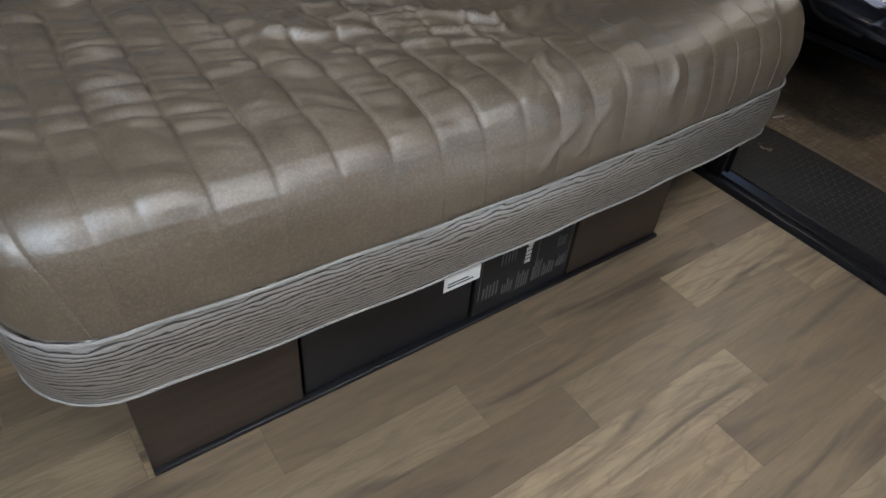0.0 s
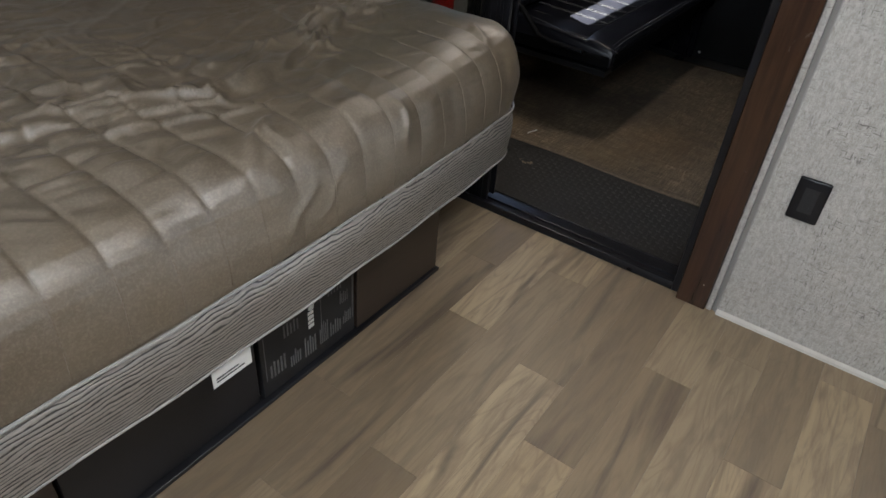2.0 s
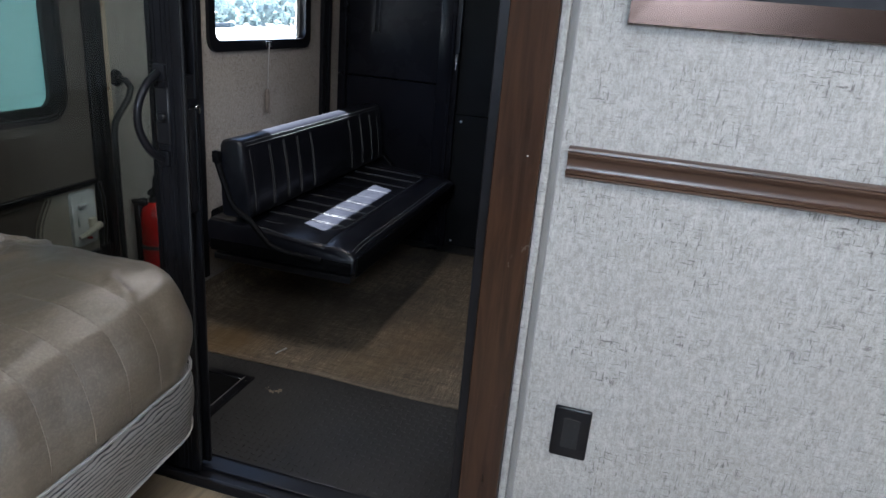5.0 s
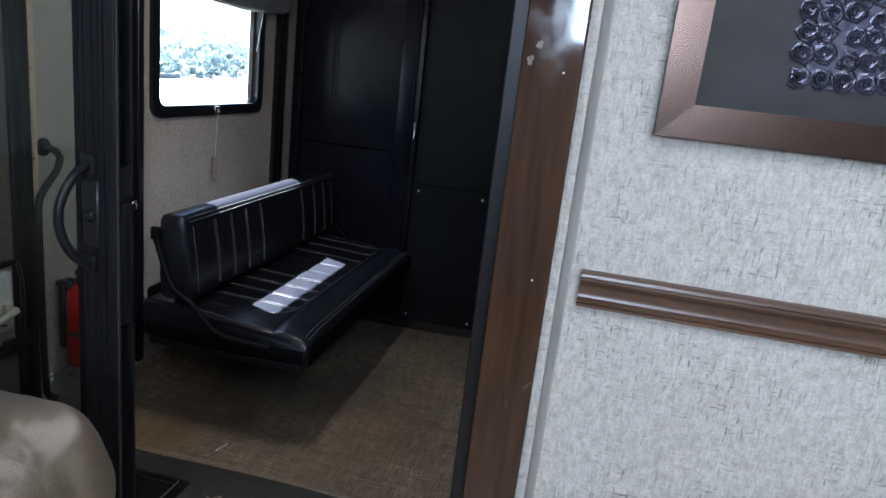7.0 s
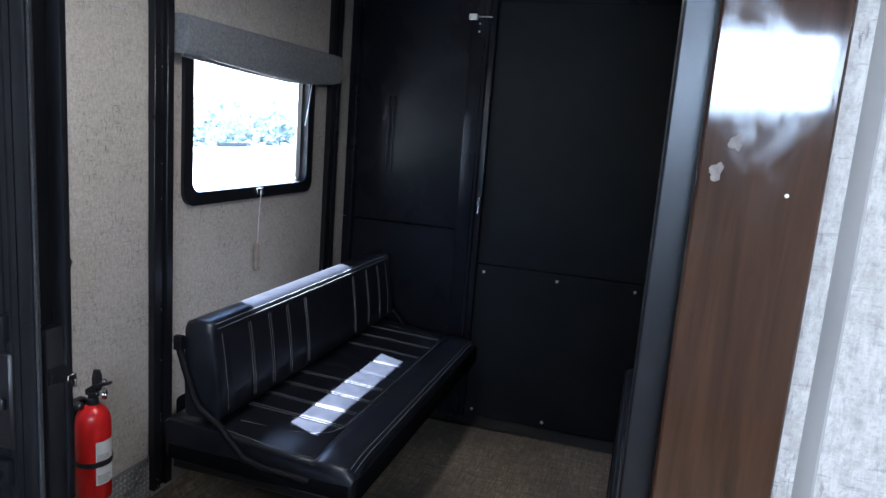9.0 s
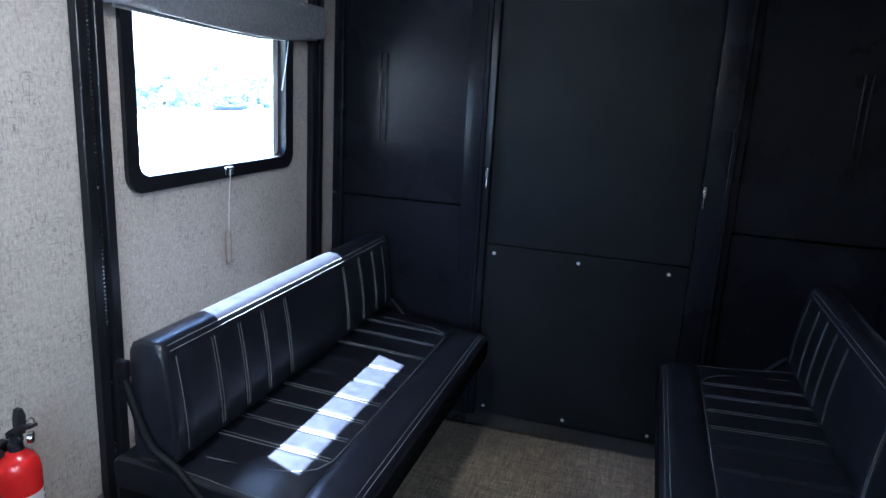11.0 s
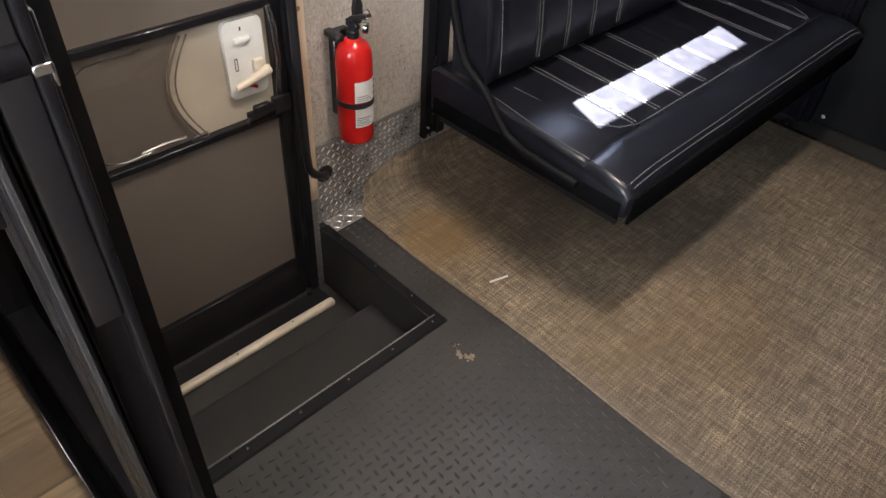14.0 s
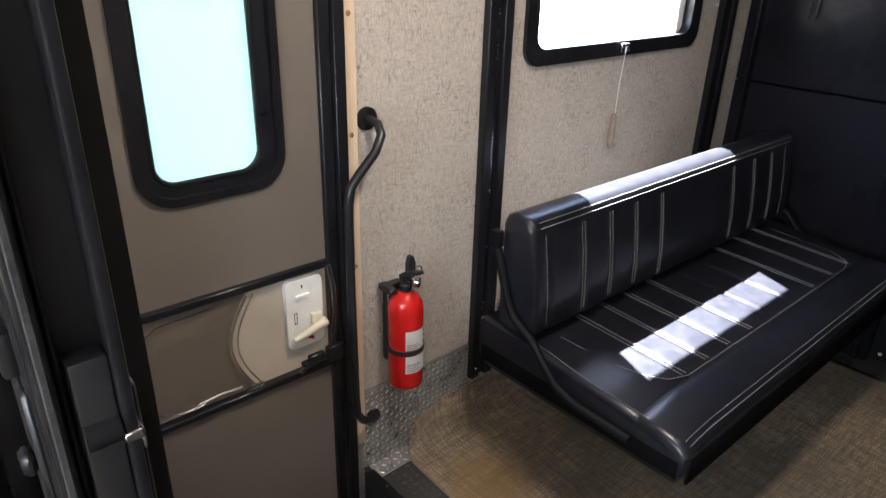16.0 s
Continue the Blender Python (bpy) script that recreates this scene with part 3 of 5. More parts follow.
for z in (0.08, 0.95, 1.25):
    part("nail_hole", lathe(bmesh.new(), [(0.0016, 0), (0.001, 0.0006)], (0, 0), 8), WHITE_PAINT, trim).matrix_basis = pose(1.7439, 0.152, z, 0, -90, 0)

rr = random.Random(21)
for yc, zc, size in ((0.190, 1.284, 0.0046), (0.199, 1.262, 0.0056)):
    bm = bmesh.new()
    for k in range(5):
        ca, cb = yc + rr.uniform(-0.5, 0.5) * size, zc + rr.uniform(-0.7, 0.7) * size
        bm.faces.new([bm.verts.new((1.7436 - 0.00004 * k, ca + size * rr.uniform(0.4, 0.8) * math.cos(a * math.tau / 9), cb + size * rr.uniform(0.4, 0.9) * math.sin(a * math.tau / 9))) for a in range(9)])
    part("worn_spot", bm, WORN, trim, "pale worn spot in the varnish")

frame_ob = thing("sliding_door_frame", (1.84, 1.0, 0.0), "black aluminium frame of the sliding glass door", "door frame", kind="structure")
for y0, y1 in ((0.2065, 0.236), (1.735, 1.80)):
    bm = boxed((1.772, y0, 0.0), (1.90, y1, 1.955), 0.002)
    part("jamb", bm, BLACK_METAL, frame_ob)
part("head", boxed((1.772, 0.236, 1.90), (1.90, 1.735, 1.955), 0.002), BLACK_METAL, frame_ob)
bm = boxed((1.7755, 0.236, -0.028), (1.90, 1.735, 0.0), 0.002)
for x, w, h in ((1.776, 0.012, 0.024), (1.836, 0.006, 0.0075), (1.893, 0.006, 0.004)):
    box(bm, (x, 0.236, -0.001), (x + w, 1.735, h), 0.002, 2)
part("sill_track", bm, BLACK_METAL, frame_ob, "black grooved sill track")
under(frame_ob)


def glass_panel(name, label, x0, x1, y0, y1, stile):
    ob = thing(name, ((x0 + x1) / 2, (y0 + y1) / 2, 0.008), label, "glass door")
    xm = (x0 + x1) / 2
    for a, b in ((y0, y0 + stile), (y1 - stile, y1)):
        w = b - a
        edge = [(x0, a), (x0, a + w * 0.18), (x0 - 0.0025, a + w * 0.2), (x0 - 0.0025, a + w * 0.26), (x0, a + w * 0.28), (x0, a + w * 0.42), (x0 - 0.0025, a + w * 0.44), (x0 - 0.0025, a + w * 0.5), (x0, a + w * 0.52), (x0, a + w * 0.8), (x0 - 0.0025, a + w * 0.82), (x0 - 0.0025, a + w * 0.88), (x0, a + w * 0.9), (x0, b)]
        edge += [(x1 + (x0 - u), v) for u, v in edge[::-1]]
        part("stile", prism(bmesh.new(), edge, 2, 0.008, 1.898), BLACK_METAL, ob)
    for a, b in ((0.008, 0.095), (1.84, 1.898)):
        part("rail", boxed((x0, y0 + stile, a), (x1, y1 - stile, b), 0.003), BLACK_METAL, ob)
    g = part("glass", boxed((xm - 0.003, y0 + stile - 0.003, 0.09), (xm + 0.003, y1 - stile + 0.003, 1.845)), GLASS_DIM, ob, "dark tinted glass pane", None)
    g.visible_shadow = False
    return ob


SY = 0.905     # leading edge of the sliding door
slider = glass_panel("sliding_glass_door", "black-framed sliding glass door, slid open", 1.812, 1.868, SY + 0.022, 1.722, 0.046)
# leading edge: two lips round a deep channel that takes the jamb
part("edge_lip", boxed((1.812, SY, 0.008), (1.8235, SY + 0.0215, 1.898), 0.0025, 2), BLACK_METAL, slider)
part("edge_lip", boxed((1.858, SY, 0.008), (1.868, SY + 0.0215, 1.898), 0.0025, 2), BLACK_METAL, slider)
part("edge_rib", boxed((1.8265, SY + 0.012, 0.02), (1.8300, SY + 0.0218, 1.89), 0.001), BLACK_METAL, slider)
part("pile_strip", boxed((1.8145, SY - 0.0035, 0.03), (1.8200, SY + 0.0005, 1.89), 0.001), PILE, slider, "grey fibre weather strip")
part("latch_case", boxed((1.8320, SY + 0.003, 0.70), (1.8575, SY + 0.0218, 1.005), 0.002, 2), BLACK_SATIN, slider, "black latch case in the door edge")
part("latch_roller", tube(bmesh.new(), [(1.8335, SY + 0.010, 0.944), (1.8565, SY + 0.010, 0.944)], 0.0135, 20), BLACK_METAL, slider, "glossy black latch bulge")
bm = boxed((1.8565, SY - 0.003, 0.932), (1.8705, SY + 0.004, 0.940), 0.001)
box(bm, (1.8675, SY - 0.003, 0.922), (1.8705, SY + 0.012, 0.940), 0.001)
part("latch_tongue", bm, STEEL, slider, "worn steel latch tongue")
part("garage_grip", boxed((1.868, SY + 0.012, 0.79), (1.8735, SY + 0.040, 0.97), 0.002), BLACK_METAL, slider)
HY = SY + 0.048
for zc in (0.825, 1.008):
    part("handle_mount", boxed((1.800, HY - 0.015, zc - 0.018), (1.8125, HY + 0.015, zc + 0.018), 0.004, 2), BLACK_METAL, slider)
arc = [(1.80 - 0.055 * math.sin(k / 12 * math.pi) ** 0.6, HY + 0.012 * math.sin(k / 12 * math.pi), 0.825 + 0.183 * k / 12) for k in range(13)]
part("pull_handle", tube(bmesh.new(), arc, 0.0085, 10), BLACK_METAL, slider, "glossy black pull handle")
part("lock_plate", boxed((1.8055, HY - 0.018, 0.855), (1.8125, HY + 0.016, 0.978), 0.003), BLACK_SATIN, slider)
part("lock_lever", boxed((1.796, HY - 0.012, 0.905), (1.806, HY + 0.008, 0.925), 0.004), BLACK_METAL, slider)
under(slider)
fixed = glass_panel("fixed_glass_panel", "black-framed fixed glass door panel", 1.871, 1.895, 0.957, 1.732, 0.078)
under(fixed)

# ---- bedroom: wall pieces ----
rail = thing("chair_rail", (1.76, -0.58, 0.921), "dark walnut moulded chair rail on the wallpaper", "moulding")
part("bottom_bead", prism(bmesh.new(), [(1.7605, 0.921), (1.748, 0.921), (1.7435, 0.9235), (1.7435, 0.9265), (1.747, 0.9285), (1.7425, 0.930), (1.7415, 0.9335), (1.7455, 0.9360), (1.7605, 0.9360)], 1, -1.25, 0.083), RAIL_WOOD, rail)
part("flat_face", prism(bmesh.new(), [(1.7605, 0.9362), (1.7475, 0.9362), (1.7490, 0.940), (1.7490, 0.952), (1.7465, 0.957), (1.742, 0.9608), (1.7605, 0.9608)], 1, -1.25, 0.083), RAIL_WOOD, rail)
part("top_bead", prism(bmesh.new(), [(1.7605, 0.9610), (1.740, 0.9610), (1.7375, 0.965), (1.740, 0.968), (1.737, 0.970), (1.738, 0.974), (1.742, 0.976), (1.7605, 0.976)], 1, -1.25, 0.083), RAIL_WOOD, rail)
under(rail)

outlet = thing("wall_outlet", (1.76, 0.002, 0.412), "black electrical outlet with a black cover plate", "outlet")
part("cover_plate", boxed((1.752, -0.034, 0.356), (1.7608, 0.038, 0.469), 0.005, 3), BLACK_METAL, outlet)
part("receptacle", boxed((1.7515, -0.015, 0.379), (1.7545, 0.019, 0.446), 0.0012), BLACK_RUBBER, outlet)
for z in (0.395, 0.430):
    for y in (-0.005, 0.008):
        part("slot", boxed((1.7511, y - 0.001, z - 0.004), (1.7518, y + 0.001, z + 0.004)), INK, outlet, smooth=None)
under(outlet)

pic = thing("framed_picture", (1.745, -0.29, 1.185), "bronze-framed picture of silvery roses on a charcoal mat", "picture")
PY0, PY1, PZ0, PZ1, FW = -0.62, 0.019, 1.183, 1.68, 0.045
for nm, o in (("frame_bottom", [(PY0, PZ0), (PY1, PZ0), (PY1 - FW, PZ0 + FW), (PY0 + FW, PZ0 + FW)]), ("frame_top", [(PY0 + FW, PZ1 - FW), (PY1 - FW, PZ1 - FW), (PY1, PZ1), (PY0, PZ1)]),
              ("frame_side", [(PY1 - FW, PZ0 + FW), (PY1, PZ0), (PY1, PZ1), (PY1 - FW, PZ1 - FW)]), ("frame_side", [(PY0, PZ0), (PY0 + FW, PZ0 + FW), (PY0 + FW, PZ1 - FW), (PY0, PZ1)])):
    bm = prism(bmesh.new(), o, 0, 1.7605, 1.738)
    cm = Vector((1.738, (PY0 + PY1) / 2, (PZ0 + PZ1) / 2))
    for v in bm.verts:
        if v.co.x < 1.75 and (PY0 + 0.01 < v.co.y < PY1 - 0.01) and (PZ0 + 0.01 < v.co.z < PZ1 - 0.01):
            v.co.x += 0.001
    part(nm, bm, BRONZE, pic, smooth=30)
part("mat_board", boxed((1.752, PY0 + 0.04, PZ0 + 0.04), (1.7555, PY1 - 0.04, PZ1 - 0.04)), MAT_BOARD, pic, smooth=None)
bm = boxed((1.7505, PY0 + 0.15, PZ0 + 0.083), (1.752, PY1 - 0.172, PZ1 - 0.083))
rr = random.Random(5)
for iy in range(13):
    for iz in range(13):
        cy, cz = PY0 + 0.164 + iy * 0.0258 + rr.uniform(-0.005, 0.005), PZ0 + 0.096 + iz * 0.0262 + rr.uniform(-0.005, 0.005)
        for k in range(6):
            rad = 0.0138 - 0.0023 * k
            pts = [(1.7497 - 0.0006 * k + rr.uniform(-0.0009, 0.0009), cy + rad * (1 + rr.uniform(-0.3, 0.3)) * math.cos(a * math.tau / 9 + k), cz + rad * (1 + rr.uniform(-0.3, 0.3)) * math.sin(a * math.tau / 9 + k)) for a in range(9)]
            tube(bm, pts, 0.0012, 4, True)
part("artwork", bm, FOIL, pic, "relief print of silvered roses")
under(pic)

# ceiling lamps and the window that light the bedroom
for cx, cy in ((LAMP_X, LAMP_Y), (0.60, 1.42), (2.70, 1.00)):
    lamp = thing("ceiling_lamp", (cx, cy, CEIL), "oblong white ceiling lamp, switched on", "ceiling lamp", "ceiling lamps")
    hl = 0.60 if cy < 0.5 else 0.24
    part("housing", boxed((cx - hl, cy - 0.09, 1.965), (cx + hl, cy + 0.09, 2.0), 0.01, 2), WHITE_PLASTIC, lamp)
    part("diffuser", boxed((cx - hl + 0.03, cy - 0.07, 1.94), (cx + hl - 0.03, cy + 0.07, 1.966), 0.012, 2), WHITE_BULB, lamp)
    under(lamp)
bw = thing("window_1", (-1.2, -0.09, 1.47), "wide low bedroom window with a black frame", "window", kind="structure")
part("window_frame", ring(bmesh.new(), rounded(-0.49, 1.45, 0.31, 1.83, 0.05), rounded(-0.45, 1.49, 0.27, 1.79, 0.04), 0, -1.205, -1.185), BLACK_METAL, bw)
gp = part("pane", boxed((-1.25, -0.47, 1.47), (-1.244, 0.29, 1.81)), GLASS, bw, smooth=None)
gp.visible_shadow = False
under(bw)

# ---- bed ----
def smoothstep(a, b, x):
    k = min(1.0, max(0.0, (x - a) / (b - a)))
    return k * k * (3 - 2 * k)


MX0, MX1, MY0, MY1 = -0.112, 1.605, 0.668, 2.62


def bowed(x, y):
    """The front edge of the mattress bows slightly outwards in the middle."""
    return y + 0.03 * ((x - 0.73) / 0.83) ** 2 * smoothstep(1.15, 0.85, y)


def mattress_outline(n_side=120, n_corner=14, grow=0.0):
    """Plan of the mattress: rounded corners and a slightly bowed front."""
    r = 0.135
    x0, x1, y0, y1 = MX0 - grow, MX1 + grow, MY0 - grow, MY1 + grow
    pts = []
    for cx, cy, s in ((x1 - r, y1 - r, 0), (x0 + r, y1 - r, 1), (x0 + r, y0 + r, 2), (x1 - r, y0 + r, 3)):
        nx = {0: (x0 + r, y1), 1: (x0, y0 + r), 2: (x1 - r, y0), 3: (x1, y1 - r)}[s]
        for k in range(n_corner + 1):
            a = (s + k / n_corner) * math.pi / 2
            pts.append((cx + r * math.cos(a), cy + r * math.sin(a)))
        count = n_side if s in (0, 2) else 40
        ex, ey = pts[-1]
        for k in range(1, count):
            pts.append((ex + (nx[0] - ex) * k / count, ey + (nx[1] - ey) * k / count))
    return [(x, bowed(x, y)) for x, y in pts]


SEAM_X = [-0.055, 0.030, 0.092] + [0.180 + 0.0835 * k for k in range(16)]
lattice = np.random.RandomState(11).uniform(-1.0, 1.0, (256, 256))


def step01(a, b, x):
    k = np.clip((x - a) / (b - a), 0.0, 1.0)
    return k * k * (3 - 2 * k)


def value_noise(u, v, seed):
    """Smooth noise from -1 to 1 over two coordinates."""
    u, v = np.asarray(u, float) + seed * 17.31, np.asarray(v, float) + seed * 7.77
    i, j = np.floor(u).astype(int), np.floor(v).astype(int)
    fu, fv = u - i, v - j
    fu, fv = fu * fu * fu * (fu * (fu * 6 - 15) + 10), fv * fv * fv * (fv * (fv * 6 - 15) + 10)
    g = lambda p, q: lattice[p % 256, q % 256]
    lo = g(i, j) * (1 - fu) + g(i + 1, j) * fu
    hi = g(i, j + 1) * (1 - fu) + g(i + 1, j + 1) * fu
    return lo * (1 - fv) + hi * fv


def crest(u, v, seed, width):
    """Narrow crests along the zero lines of a noise."""
    return np.exp(-(value_noise(u, v, seed) / width) ** 2)


def seam_line(s, y):
    return s + 0.007 * np.sin(5 * y + s * 9)


def relief(x, y):
    """How far the cover stands out: pillows between the seams, puckers, crumples and single folds."""
    near = np.stack([x - seam_line(s, y) for s in SEAM_X])
    d = np.abs(near).min(axis=0)
    cell = (near > 0).sum(axis=0)
    wide = 0.042
    f = np.clip(d / wide, 0, 1)
    loose = step01(0.55, 0.85, x) * step01(0.80, 0.92, y)
    hold = (1 - 0.8 * loose) * (1 - 0.6 * step01(0.8, 1.1, x))
    on_top = step01(0.64, 0.72, y)
    out = hold * (0.0012 + 0.0020 * on_top) * (1 - (1 - f) ** 2.4) - (0.0012 + 0.0018 * on_top) * hold * np.exp(-(d / 0.0035) ** 2)
    out += 0.0045 * value_noise(cell * 4.1, x * 9.0, 17) * step01(0.72, 0.66, y) * f + 0.0075 * value_noise(x * 12, y * 7, 18) * step01(0.56, 0.64, y) * step01(0.80, 0.70, y)
    # puckers that run from seam to seam
    quilted = step01(0.70, 0.86, y) * step01(1.0, 0.6, x) + 0.25 * step01(0.64, 0.70, y)
    tilt = value_noise(cell * 3.7, y * 3.0, 2) * 0.5
    lie = y + 0.10 * (x - 0.3) + 0.03 * value_noise(x * 9.0, y * 5.0, 19) + 0.012 * tilt
    puff = np.abs(value_noise(x * 4.0 + cell * 0.8, lie * 19.0, 3)) - 0.3
    small = np.abs(value_noise(x * 9.0 + cell * 1.3, (lie + 0.2 * x) * 43.0, 4)) - 0.3
    out += quilted * (0.45 + 0.55 * f) * (0.0135 * puff + 0.0060 * small)
    # a loose crumpled band that runs over the middle of the bed
    yc = 0.89 + 0.38 * np.clip(0.8 - x, 0, 9) + 0.27 * np.clip(x - 0.85, 0, 9)
    v = y - yc
    warp = 0.05 * value_noise(x * 5, y * 6, 5) + 0.018 * value_noise(x * 13, y * 15, 6)
    core = np.exp(-((v - 0.03) / 0.075) ** 2)
    field = step01(-0.09, 0.02, v) * (0.30 + 0.75 * step01(0.36, 0.06, v)) * step01(0.15, 0.65, x)
    gate = 0.55 + 0.45 * step01(-0.25, 0.35, value_noise(x * 4.2, y * 5.0, 7))
    folds = 0.024 * crest(x * 2.6 + 3, (v + warp) * 14.0, 8, 0.13) + 0.016 * crest(x * 4.2, (v + warp * 1.6 + 0.25 * (x - 0.8)) * 21.0, 9, 0.16)
    folds += 0.014 * crest((x + warp) * 10.0, (y - 0.7 * x) * 6.0, 10, 0.13)
    folds += 0.012 * crest((x - 0.5 * y + warp) * 6.0, (y + 0.85 * x + warp) * 8.0, 21, 0.13)
    calm = 1 - 0.55 * step01(1.15, 1.45, x) * step01(0.95, 1.15, y)
    out += 0.62 * calm * field * gate * folds + calm * core * step01(0.2, 0.5, x) * 0.020 * crest(x * 1.8, (v + warp) * 17.0, 12, 0.20)
    out += field * 0.0025 * value_noise(x * 26, y * 30, 13)
    # single folds towards the edge
    for x0, y0, x1, y1, w, h in ((0.835, 0.815, 0.665, 0.690, 0.010, 0.011), (0.800, 0.800, 0.775, 0.700, 0.008, 0.006), (1.02, 0.745, 0.90, 0.735, 0.012, 0.008), (1.06, 0.72, 1.04, 0.60, 0.009, 0.008),
                                 (0.80, 0.66, 0.70, 0.545, 0.010, 0.009), (0.87, 0.665, 0.80, 0.56, 0.008, 0.006), (0.88, 0.80, 1.10, 0.84, 0.014, 0.008), (1.48, 0.80, 1.42, 0.70, 0.012, 0.007)):
        dx, dy = x1 - x0, y1 - y0
        k = ((x - x0) * dx + (y - y0) * dy) / (dx * dx + dy * dy)
        kk = np.clip(k, 0, 1)
        wob = 0.006 * np.sin(9 * kk + x0 * 20)
        dist = np.hypot(x - x0 - kk * dx + wob, y - y0 - kk * dy)
        out += h * np.exp(-(dist / w) ** 2) * np.clip(1.15 - np.abs(2 * kk - 1), 0, 1)
    return out + 0.006 * value_noise(x * 3.4, y * 3.4, 14) + 0.0022 * value_noise(x * 11, y * 11, 15)


# profile across the rim: distance out and height, tight on one side of the bed and slack on the other
TIGHT = np.array([(0.0, 0.6880), (0.050, 0.6870), (0.078, 0.6830), (0.098, 0.6755), (0.113, 0.6640), (0.124, 0.6490), (0.131, 0.6290), (0.135, 0.6000), (0.1365, 0.5650), (0.136, 0.5320), (0.133, 0.5060)])
SLACK = np.array([(0.0, 0.6860), (0.040, 0.6830), (0.072, 0.6750), (0.095, 0.6630), (0.112, 0.6480), (0.123, 0.6300), (0.130, 0.6080), (0.134, 0.5830), (0.136, 0.5550), (0.136, 0.5300), (0.133, 0.5060)])
RIM_S = np.concatenate([[0.0], np.cumsum(np.hypot(*np.diff(TIGHT, axis=0).T))])
INSET = 0.135


def cover_points(qx, qy, lift=0.0):
    """Places on the cover for flat fabric coordinates, draped over the rim and down the side."""
    qx, qy = np.asarray(qx, float), np.asarray(qy, float)
    cx_, cy_ = np.clip(qx, MX0 + INSET, MX1 - INSET), np.clip(qy, MY0 + INSET, MY1 - INSET)
    ox, oy = qx - cx_, qy - cy_
    d = np.hypot(ox, oy)
    ux, uy = np.where(d > 0, ox / np.maximum(d, 1e-9), 0.0), np.where(d > 0, oy / np.maximum(d, 1e-9), 0.0)
    w = step01(0.25, 0.85, qx)
    d = np.minimum(d, RIM_S[-1])

    def at(s):
        return [np.interp(s, RIM_S, TIGHT[:, k]) * (1 - w) + np.interp(s, RIM_S, SLACK[:, k]) * w for k in (0, 1)]
    g, z = at(d)
    (g0, z0), (g1, z1) = at(np.maximum(d - 0.012, 0)), at(np.minimum(d + 0.012, RIM_S[-1]))
    tg, tz = g1 - g0, z1 - z0
    ln = np.maximum(np.hypot(tg, tz), 1e-9)
    ng, nz = -tz / ln, tg / ln
    ng, nz = np.where(d > 0.005, ng, 0.0), np.where(d > 0.005, nz, 1.0)
    fade = step01(RIM_S[-1], RIM_S[-1] - 0.03, d)
    r = relief(qx, qy) * fade * (1 - 0.45 * step01(0.14, 0.20, d)) + lift
    r = r + 0.014 * step01(1.46, 1.60, qx) * step01(RIM_S[-1], 0.17, d) * step01(0.05, 0.12, d)
    x, y = cx_ + ux * (g + ng * r), cy_ + uy * (g + ng * r)
    z = z + nz * r + 0.016 * step01(1.15, 1.5, qx) * (1 - step01(0.10, 0.16, d))
    y = y + 0.03 * ((x - 0.73) / 0.83) ** 2 * step01(1.15, 0.85, y)
    return np.stack([x, y, z], axis=-1)


bed = thing("bed", (0.73, 1.7, 0.0), "bed with quilted bronze velour mattress on a dark platform", "bed")
DROP = RIM_S[-1] - INSET
fab_x = np.arange(MX0 - DROP, MX1 + DROP + 0.002, 0.0045)
fab_y = MY0 - DROP + (MY1 + 2 * DROP - MY0) * (np.linspace(0, 1, 400) ** 1.45)
gx, gy = np.meshgrid(fab_x, fab_y, indexing="ij")
cover = cover_points(gx, gy)
ni, nj = gx.shape
me = bpy.data.meshes.new("quilted_cover")
ids = np.arange(ni * nj).reshape(ni, nj)
quads = np.stack([ids[:-1, :-1], ids[1:, :-1], ids[1:, 1:], ids[:-1, 1:]], axis=-1).reshape(-1, 4)
me.from_pydata(cover.reshape(-1, 3).tolist(), [], quads.tolist())
me.materials.append(VELOUR)
me.shade_smooth()
cover_ob = new("quilted_cover", me)
cover_ob.parent = bed
cover_ob["label"] = "wrinkled quilted velour cover"
# quilting threads over the top and down the side
for s in SEAM_X:
    ty = np.arange(MY0 - DROP + 0.012, 1.75, 0.0085)
    P = cover_points(seam_line(s, ty), ty, 0.0006)
    Q = cover_points(seam_line(s, ty + 0.0055), ty + 0.0055, 0.0006)
    bm = bmesh.new()
    for p, q, y in zip(P, Q, ty):
        if y < 0.86 or s < 0.62:
            tube(bm, [p, q], 0.0009, 4)
    part("seam", bm, SEAM, cover_ob, "pale quilting thread")
# jacquard border with its two pipings
bm = bmesh.new()
rows = []
for z, grow in ((0.366, -0.045), (0.366, -0.014), (0.370, -0.005), (0.377, 0.0025), (0.384, 0.002), (0.395, 0.003), (0.42, 0.006), (0.445, 0.007), (0.468, 0.0065), (0.485, 0.003), (0.497, -0.003), (0.510, -0.014)):
    rows.append([bm.verts.new((x, y, z)) for x, y in mattress_outline(grow=grow)])
for p, q in zip(rows, rows[1:]):
    for k in range(len(p)):
        bm.faces.new((p[k], p[(k + 1) % len(p)], q[(k + 1) % len(p)], q[k]))
bm.faces.new(rows[0][::-1])
part("mattress_border", bm, BAND, bed, "silver jacquard border with dark grain lines", 60)
for z, gr in ((0.378, 0.002), (0.506, 0.004)):
    rim = mattress_outline(grow=gr)[::2]
    part("piping", tube(bmesh.new(), [(x, y, z + 0.002 * math.sin(23 * x)) for x, y in rim], 0.0030, 6, True), PIPING, bed, "silver piping")
# care tag
bm = bmesh.new()
box(bm, (0.545, 0.6795, 0.322), (0.628, 0.6805, 0.378))
tagp = part("care_tag", bm, LABEL, bed, "white care tag", None)
